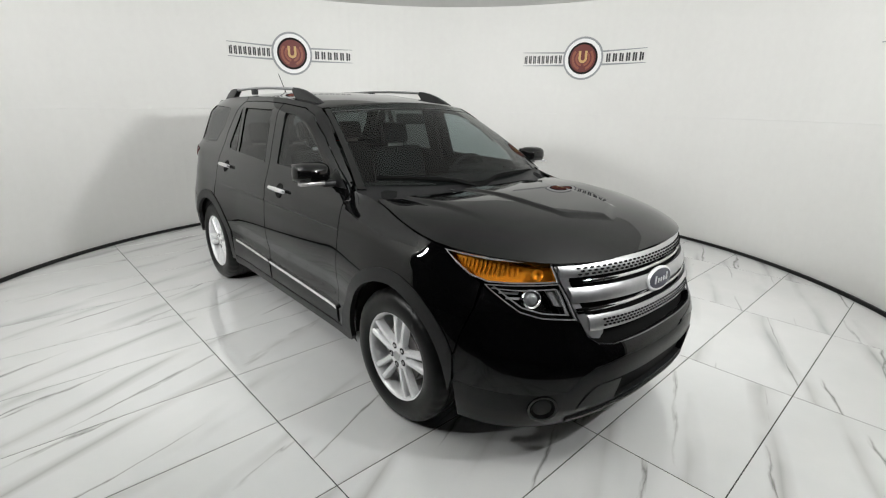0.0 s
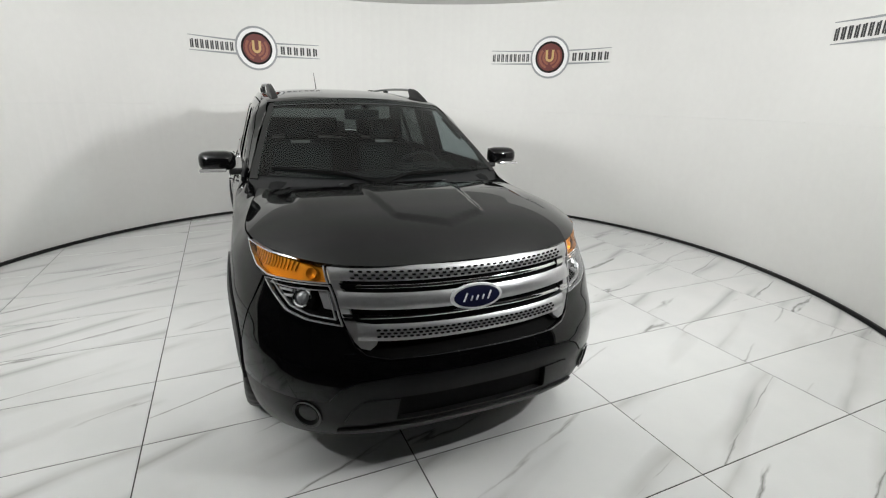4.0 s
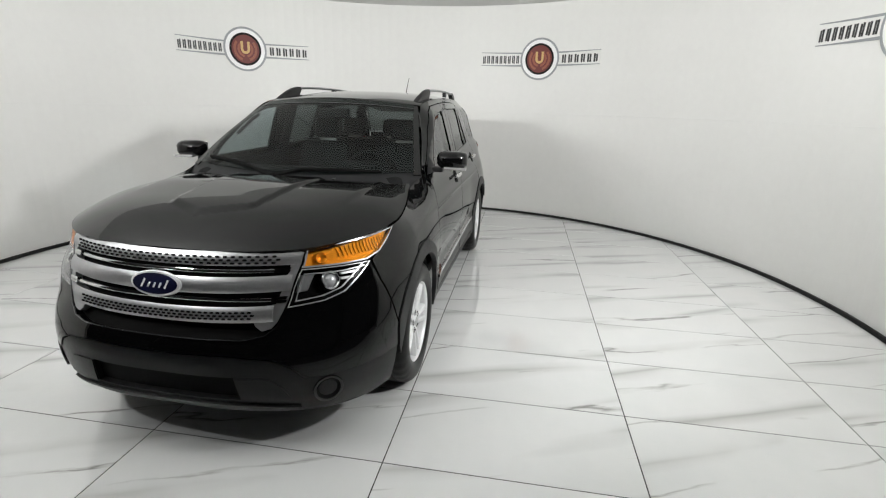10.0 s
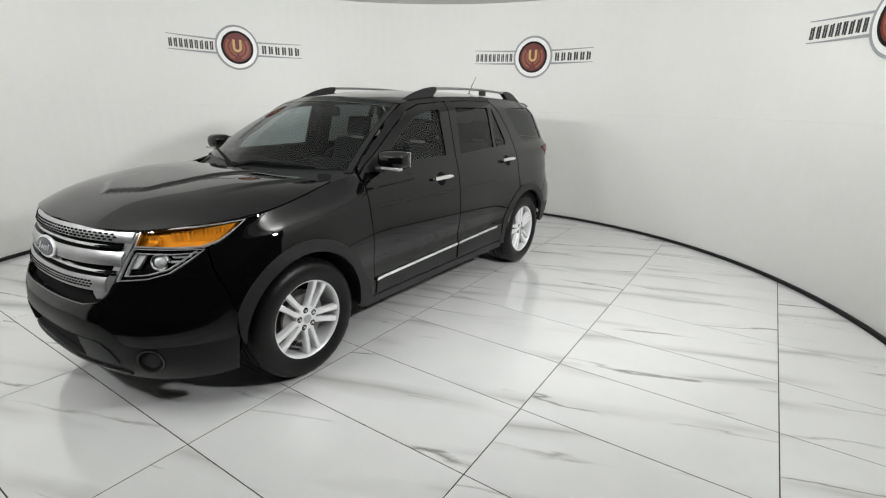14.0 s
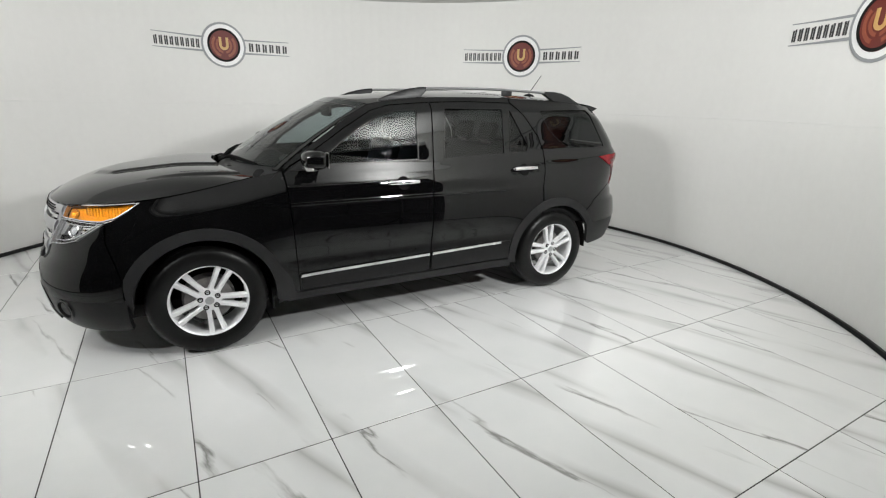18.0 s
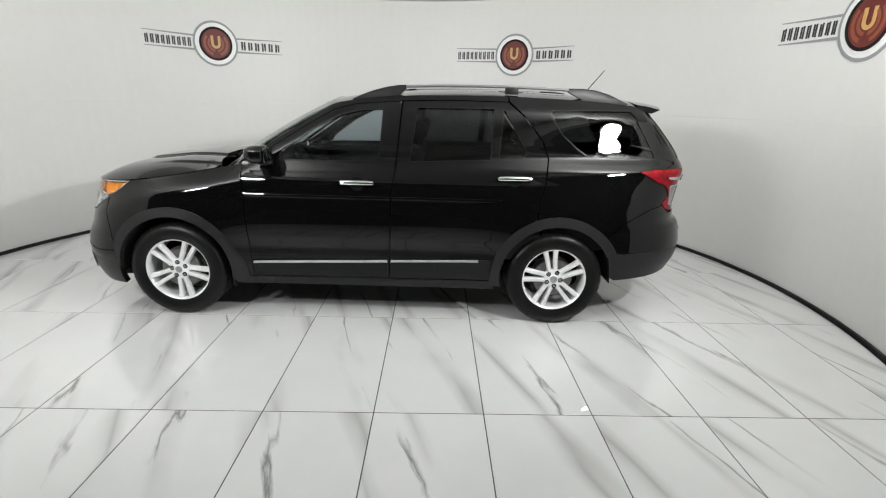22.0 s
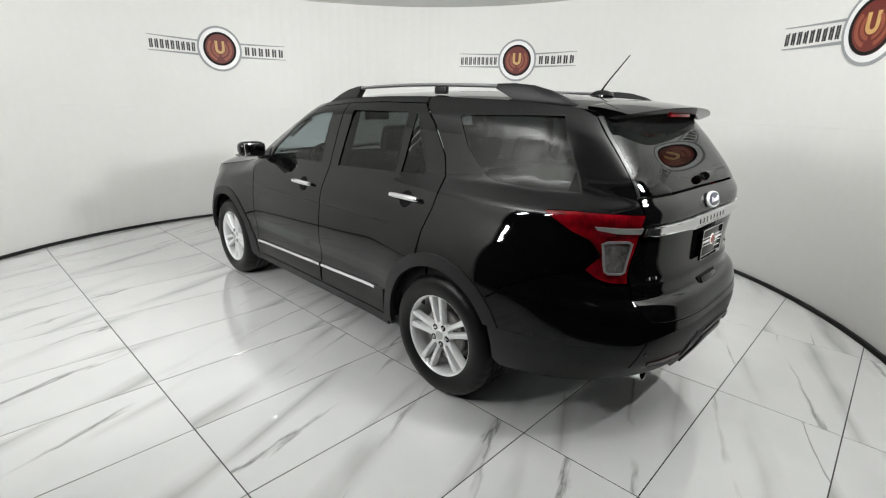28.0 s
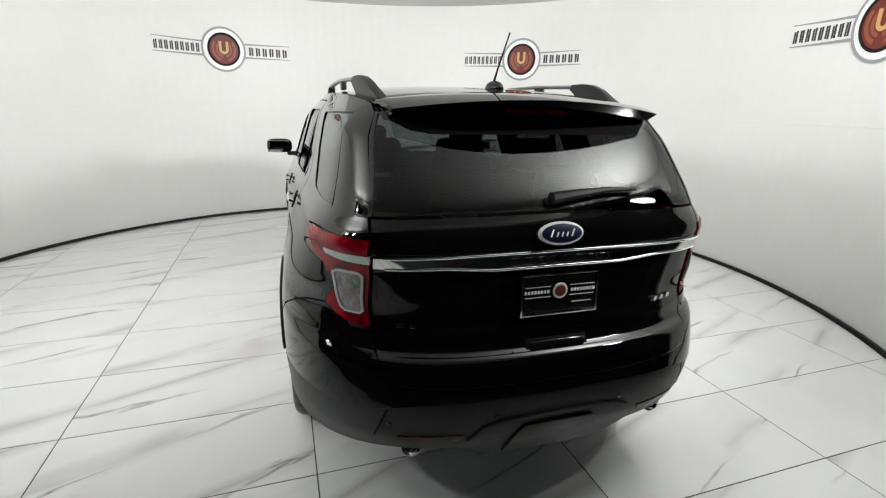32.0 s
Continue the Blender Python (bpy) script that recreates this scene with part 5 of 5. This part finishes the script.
top = both([(k, y, z - 0.007) for k, y, z in GATE_LINE] + [("y", 0.652, 0.800), ("y", 0.655, 0.862), ("y", 0.74, 0.860), ("y", 0.766, 0.886), ("x", -2.262, 0.930), ("x", -2.211, 0.926), ("x", -2.094, 0.902), ("x", -1.974, 0.852), ("x", -1.866, 0.796), ("x", -1.725, 0.680), ("x", -1.785, 0.582)], -1)
bot = both([("y", 0.0, 0.650), ("y", 0.22, 0.648), ("y", 0.50, 0.636), ("y", 0.625, 0.614), ("y", 0.69, 0.592), ("x", -2.19, 0.594), ("x", -1.79, 0.578)], -1)
rb = Sheet().lay(body, top + bot[::-1], du=0.03, dv=0.02, thick=0.03).make("rear_bumper", M_PAINT, car, "gloss black rear bumper with dark grey lower part")
bot2 = both([("y", 0.0, 0.345), ("y", 0.27, 0.352), ("y", 0.36, 0.410), ("y", 0.60, 0.412), ("x", -2.2, 0.390), ("x", -1.86, 0.372), ("x", -1.822, 0.40)], -1)
Sheet().lay(body, both([("y", 0.0, 0.647), ("y", 0.22, 0.645), ("y", 0.50, 0.633), ("y", 0.625, 0.611), ("y", 0.69, 0.589), ("x", -2.19, 0.591), ("x", -1.79, 0.575)], -1) + bot2[::-1], off=-0.004, du=0.03, dv=0.02, thick=0.03).make("lower_valance", M_PLASTIC, rb, "dark grey plastic lower valance")
Sheet().lay(body, both([("y", 0.0, 0.520), ("y", 0.14, 0.518), ("y", 0.165, 0.49)], -1) + both([("y", 0.0, 0.355), ("y", 0.19, 0.360)], -1)[::-1], off=0.007, thick=0.012, du=0.03).make("centre_panel", M_PLASTIC, rb)
for s in (1, -1):
    Sheet().lay(sided(body, s), mixed([("y", 0.622, 0.606), ("y", 0.630, 0.606), ("y", 0.672, 0.475), ("y", 0.664, 0.475)], -1), off=-0.002, thick=0.004).make("valance_seam", M_SHADE_BLACK, rb)
st = Sheet()
fr = both([("y", 0.0, 0.566), ("y", 0.22, 0.556), ("y", 0.30, 0.532), ("y", 0.350, 0.470)], -1)
fr2 = both([("y", 0.0, 0.553), ("y", 0.21, 0.543), ("y", 0.285, 0.521), ("y", 0.335, 0.462)], -1)
st.lay(body, fr + fr2[::-1], off=0.006, thick=0.012, du=0.03).make("valance_rib", M_CLAD, rb)
for s in (1, -1):
    f = sided(body, s)
    Sheet().lay(f, mixed([("y", 0.360, 0.500), ("y", 0.590, 0.494), ("y", 0.585, 0.470), ("y", 0.375, 0.476)], -1), off=0.001, thick=0.008, du=0.04).make("reflector", M_RED_DARK, rb, "dark red reflector strip")
    tip = part("exhaust_tip", bm_lathe([(0.034, 0.0), (0.040, 0.0), (0.042, 0.12), (0.038, 0.12), (0.034, 0.02)], 28, pose(-2.30, s * 0.53, 0.395, 0, -90, 0) @ pose(0, 0, 0, 0, 8, 0)), M_CHROME, rb, "chrome exhaust tip")
    for u, z in ((at_y(0.62, 0.545, -1), 0.545), (at_y(0.25, 0.575, -1), 0.575)):
        part("parking_sensor", bm_lathe([(0.0, 0.004), (0.009, 0.003), (0.011, 0.0)], 16, frame_on(f, u, z, 0.0)), M_GLOSS_BLACK, rb)

# antenna
base = Vector((-1.76, 0.0, roof(-1.76, 0).z))
ant = part("antenna", bm_tube([base + Vector((0.005, 0, 0.03)), base + Vector((-0.03, 0, 0.08)), base + Vector((-0.14, 0, 0.215))], [0.006, 0.004, 0.003], 8), M_CLAD, car, "short black roof antenna")
dome = bmesh.new()
bmesh.ops.create_uvsphere(dome, u_segments=20, v_segments=10, radius=1)
bmesh.ops.scale(dome, vec=(0.075, 0.035, 0.035), verts=dome.verts)
bmesh.ops.translate(dome, vec=base, verts=dome.verts)
part("antenna_base", dome, M_PAINT, ant)

# wipers
for pts, n in ((((-0.01, -0.10), (0.045, 0.12), (0.05, 0.45), (0.03, 0.72)), 0), (((-0.02, -0.10), (0.05, -0.35), (0.085, -0.60), (0.10, -0.86)), 1)):
    path = [windscreen(s, v) + Vector((0.006, 0, 0.010)) for s, v in pts]
    blade = part("wiper", bm_tube(path, [0.012, 0.012, 0.010, 0.008], 8), M_SHADE_BLACK, car, "black windscreen wiper")
    part("wiper_arm", bm_tube([path[0] + Vector((0.02, 0, -0.01)), path[1] + Vector((0.008, 0, 0.009)), path[2] + Vector((0.003, 0, 0.007))], [0.012, 0.009, 0.006], 8), M_SHADE_BLACK, blade)

# wheels

def wheel_parts(hub_pose):
    wheel = part("wheel", bm_lathe([(0.0, -0.03), (0.15, -0.03), (0.155, -0.045), (0.0, -0.045)], 40, hub_pose), M_STEEL, car, "silver five double-spoke alloy wheel with black tyre")
    ty = [(0.247, 0.026), (0.270, 0.038), (0.304, 0.043), (0.338, 0.036), (0.358, 0.022), (0.3715, -0.002)]
    for g in range(4):
        h = -0.020 - 0.052 * g
        ty += [(0.3735, h), (0.3735, h - 0.020), (0.3665, h - 0.022), (0.3665, h - 0.030), (0.3735, h - 0.032)]
    ty += [(0.3715, -0.228), (0.358, -0.248), (0.338, -0.260), (0.304, -0.265), (0.270, -0.258), (0.247, -0.25)]
    tread = bm_lathe(ty, 144, None, closed=True)
    for v in tread.verts:
        r = math.hypot(v.co.x, v.co.y)
        if r > 0.356 and (v.co.z > -0.045 or v.co.z < -0.185) and round(math.atan2(v.co.y, v.co.x) / (2 * math.pi) * 144) % 4 == 0:
            v.co.x, v.co.y = v.co.x * (1 - 0.0035 / r), v.co.y * (1 - 0.0035 / r)
    bmesh.ops.transform(tread, matrix=hub_pose, verts=tread.verts)
    part("tyre", tread, M_RUBBER, wheel, "black rubber tyre with worn tread")
    rim = bm_lathe([(0.236, -0.21), (0.232, -0.05), (0.231, 0.0), (0.236, 0.016), (0.243, 0.024), (0.249, 0.026), (0.251, 0.020), (0.250, -0.2)], 64)
    hubm = bm_lathe([(0.0, 0.012), (0.030, 0.012), (0.034, 0.008), (0.040, 0.006), (0.070, 0.004), (0.078, -0.004), (0.080, -0.03)], 40)
    spokes = []
    for k in range(5):
        for s in (1, -1):
            bm = bmesh.new()
            rings = []
            for r, off, w, h in ((0.060, 0.021, 0.018, 0.004), (0.10, 0.0250, 0.0155, 0.008), (0.16, 0.031, 0.0160, 0.013), (0.205, 0.037, 0.0175, 0.016), (0.238, 0.041, 0.0200, 0.016)):
                c = off * s
                rings.append([bm.verts.new(p) for p in ((r, c - w, h - 0.008), (r, c - w * 0.62, h), (r, c + w * 0.62, h), (r, c + w, h - 0.008), (r, c + w, h - 0.042), (r, c - w, h - 0.042))])
            for a, b in zip(rings, rings[1:]):
                for i in range(6):
                    bm.faces.new((a[i], a[(i + 1) % 6], b[(i + 1) % 6], b[i]))
            bm.faces.new(rings[0])
            bm.faces.new(rings[-1][::-1])
            bmesh.ops.transform(bm, matrix=pose(0, 0, 0, 0, 0, 90 + 72 * k), verts=bm.verts)
            spokes.append(bm)
    allb = join_bm(rim, hubm, *spokes)
    bmesh.ops.transform(allb, matrix=hub_pose, verts=allb.verts)
    part("rim", allb, M_ALLOY, wheel, "bright silver alloy rim")
    for k in range(5):
        m = hub_pose @ pose(0, 0, 0, 0, 0, 54 + 72 * k) @ Matrix.Translation((0.056, 0, 0.0))
        part("lug_nut", bm_lathe([(0.0, 0.016), (0.007, 0.015), (0.0105, 0.004), (0.0105, -0.01)], 6, m), M_CHROME, wheel)
    # Flat near-black rings put the shade of the nut wells into colour.
    for k in range(5):
        m = hub_pose @ pose(0, 0, 0, 0, 0, 54 + 72 * k) @ Matrix.Translation((0.056, 0, 0.0035))
        part("nut_well_shade", bm_lathe([(0.0105, 0.0025), (0.0185, 0.0025)], 16, m), M_SHADE_BLACK, wheel)
    part("centre_cap", bm_lathe([(0.0, 0.0155), (0.026, 0.0145), (0.029, 0.011)], 28, hub_pose), M_SATIN, wheel)
    part("brake_disc", bm_lathe([(0.10, -0.075), (0.165, -0.075), (0.165, -0.095), (0.10, -0.095)], 40, hub_pose, closed=True), M_STEEL, wheel)
    part("caliper", bm_box(0.06, 0.12, 0.06, (0.15, 0.02, -0.08), 0.012, hub_pose @ pose(0, 0, 0, 0, 0, 40)), M_CLAD, wheel)
    return wheel


for x in (WHEEL_F, WHEEL_R):
    for side in (1, -1):
        hub_pose = pose(x, side * 0.918, AXLE_Z, -90 if side > 0 else 90, 0, 0) @ pose(0, 0, 0, 0, 0, (8 if x > 0 else -26) * side) @ Matrix.Scale(0.97, 4)
        wheel_parts(hub_pose)

# mud flaps and exhaust pipes, seen low behind the wheels
for side in (1, -1):
    part("mud_flap", bm_box(0.012, 0.2, 0.16, (1.03, side * 0.79, 0.30), 0.004), M_CLAD, car)
    part("suspension_arm", bm_box(0.5, 0.06, 0.05, (-1.05, side * 0.62, 0.30), 0.02), M_UNDER, car)

# interior


def seat(x, y, w, parent_name, back=0.60, tilt=16, head=1):
    s = part(parent_name, bm_box(0.50, w, 0.16, (x, y, 0.66), 0.05, None, 3), M_SEAT, car, "dark leather car seat")
    m = pose(x - 0.27, y, 0.69, 0, -tilt, 0)
    part("backrest", bm_box(0.14, w, back, (0, 0, back / 2), 0.05, m, 3), M_SEAT, s)
    for k in range(head):
        dy = 0 if head == 1 else (k - (head - 1) / 2) * 0.46
        part("headrest", bm_box(0.09, 0.26, 0.19, (0.01, dy, back + 0.12), 0.04, m, 3), M_SEAT, s)
        part("headrest_post", bm_box(0.015, 0.16, 0.1, (0, dy, back + 0.0), 0.004, m), M_STEEL, s)


for y in (0.37, -0.37):
    seat(0.10, y, 0.52, "front_seat")
seat(-0.80, 0, 1.30, "rear_bench", 0.58, 18, 3)
seat(-1.62, 0, 1.05, "rear_bench", 0.50, 14, 2)
dash = part("dashboard", bm_box(0.42, 1.50, 0.26, (0.86, 0, 1.03), 0.07, None, 3), M_LINING, car, "dark dashboard")
part("instrument_hood", bm_box(0.2, 0.42, 0.09, (0.70, 0.37, 1.16), 0.035, None, 3), M_LINING, dash)
part("console", bm_box(0.7, 0.26, 0.34, (0.45, 0, 0.80), 0.04), M_LINING, dash)
sw = []
for i in range(33):
    a = 2 * math.pi * i / 32
    sw.append(pose(0.56, 0.37, 1.10, 0, -68, 0) @ Vector((0.185 * math.cos(a), 0.185 * math.sin(a), 0)))
wheel_rim = part("steering_wheel", bm_tube(sw, 0.015, 10, 1, False), M_SEAT, car, "dark steering wheel")
part("wheel_boss", bm_box(0.15, 0.20, 0.05, (0, 0, -0.01), 0.02, pose(0.56, 0.37, 1.10, 0, -68, 0)), M_LINING, wheel_rim)
part("wheel_spoke", bm_box(0.03, 0.34, 0.02, (0, 0, 0), 0.008, pose(0.56, 0.37, 1.10, 0, -68, 0)), M_SATIN, wheel_rim)
part("interior_mirror", bm_box(0.03, 0.26, 0.075, (0.36, 0, 1.53), 0.014), M_LINING, car)
for side in (1, -1):
    Sheet().lay(sided(body, side), [(0.80, 0.5), (0.80, 1.17), (-1.28, 1.215), (-1.28, 0.5)], off=-0.06, thick=0.0, du=0.2, dv=0.2).make("door_lining", M_LINING, car)
    Sheet().lay(sided(body, side), flank([(-1.3, 0.6), (-1.3, 1.22), (-2.0, 1.24), (-2.1, 0.6)]), off=-0.06, thick=0.0, du=0.1, dv=0.2).make("side_lining", M_LINING, car)
    part("pillar_lining", bm_box(0.14, 0.03, 0.55, (0, 0, 0), 0.01, pose(-0.24, side * 0.715, 1.40, side * 18, 0, 0)), M_LINING, car)
    part("grab_handle", bm_tube([(0.52, side * 0.74, 1.36), (0.46, side * 0.70, 1.42), (0.38, side * 0.685, 1.47), (0.30, side * 0.68, 1.50)], 0.012, 8), M_LINING, car)


def motions():
    # the turntable carries tiles and car round, clockwise from above
    turns = [
        (0, -50.48),
        (0.5, -53.30),
        (1, -56.19),
        (1.5, -59.12),
        (2, -62.00),
        (2.5, -64.75),
        (3, -67.42),
        (3.5, -70.10),
        (5.5, -81.57),
        (6, -84.54),
        (6.5, -87.49),
        (7, -90.39),
        (7.5, -93.26),
        (8, -96.16),
        (8.5, -99.06),
        (9, -101.91),
        (9.5, -104.71),
        (10, -107.58),
        (10.5, -110.59),
        (11, -113.70),
        (11.5, -116.80),
        (12, -119.84),
        (12.5, -122.88),
        (13, -126.00),
        (13.5, -129.22),
        (14, -132.53),
        (14.5, -135.89),
        (16.5, -149.44),
        (17, -152.98),
        (17.5, -156.61),
        (18, -160.30),
        (18.5, -163.99),
        (19, -167.66),
        (19.5, -171.31),
        (20, -174.99),
        (20.5, -178.72),
        (21, -182.48),
        (21.5, -186.27),
        (22, -190.06),
        (22.5, -193.86),
        (23, -197.69),
        (23.5, -201.57),
        (24, -205.46),
        (24.5, -209.33),
        (25, -213.13),
        (25.5, -216.83),
        (27.5, -230.80),
        (28, -234.31),
        (28.5, -237.82),
        (29, -241.33),
        (29.5, -244.82),
        (30, -248.27),
        (30.5, -251.67),
        (31, -255.04),
        (31.5, -258.38),
        (32, -261.68),
    ]
    walk(turntable, [(t, pose(0, 0, 0, 0, 0, a)) for t, a in turns])
    walk(car, [(t, pose(0, 0, 0, 0, 0, a) @ pose(-AXIS[0], -AXIS[1], 0)) for t, a in turns])


motions()
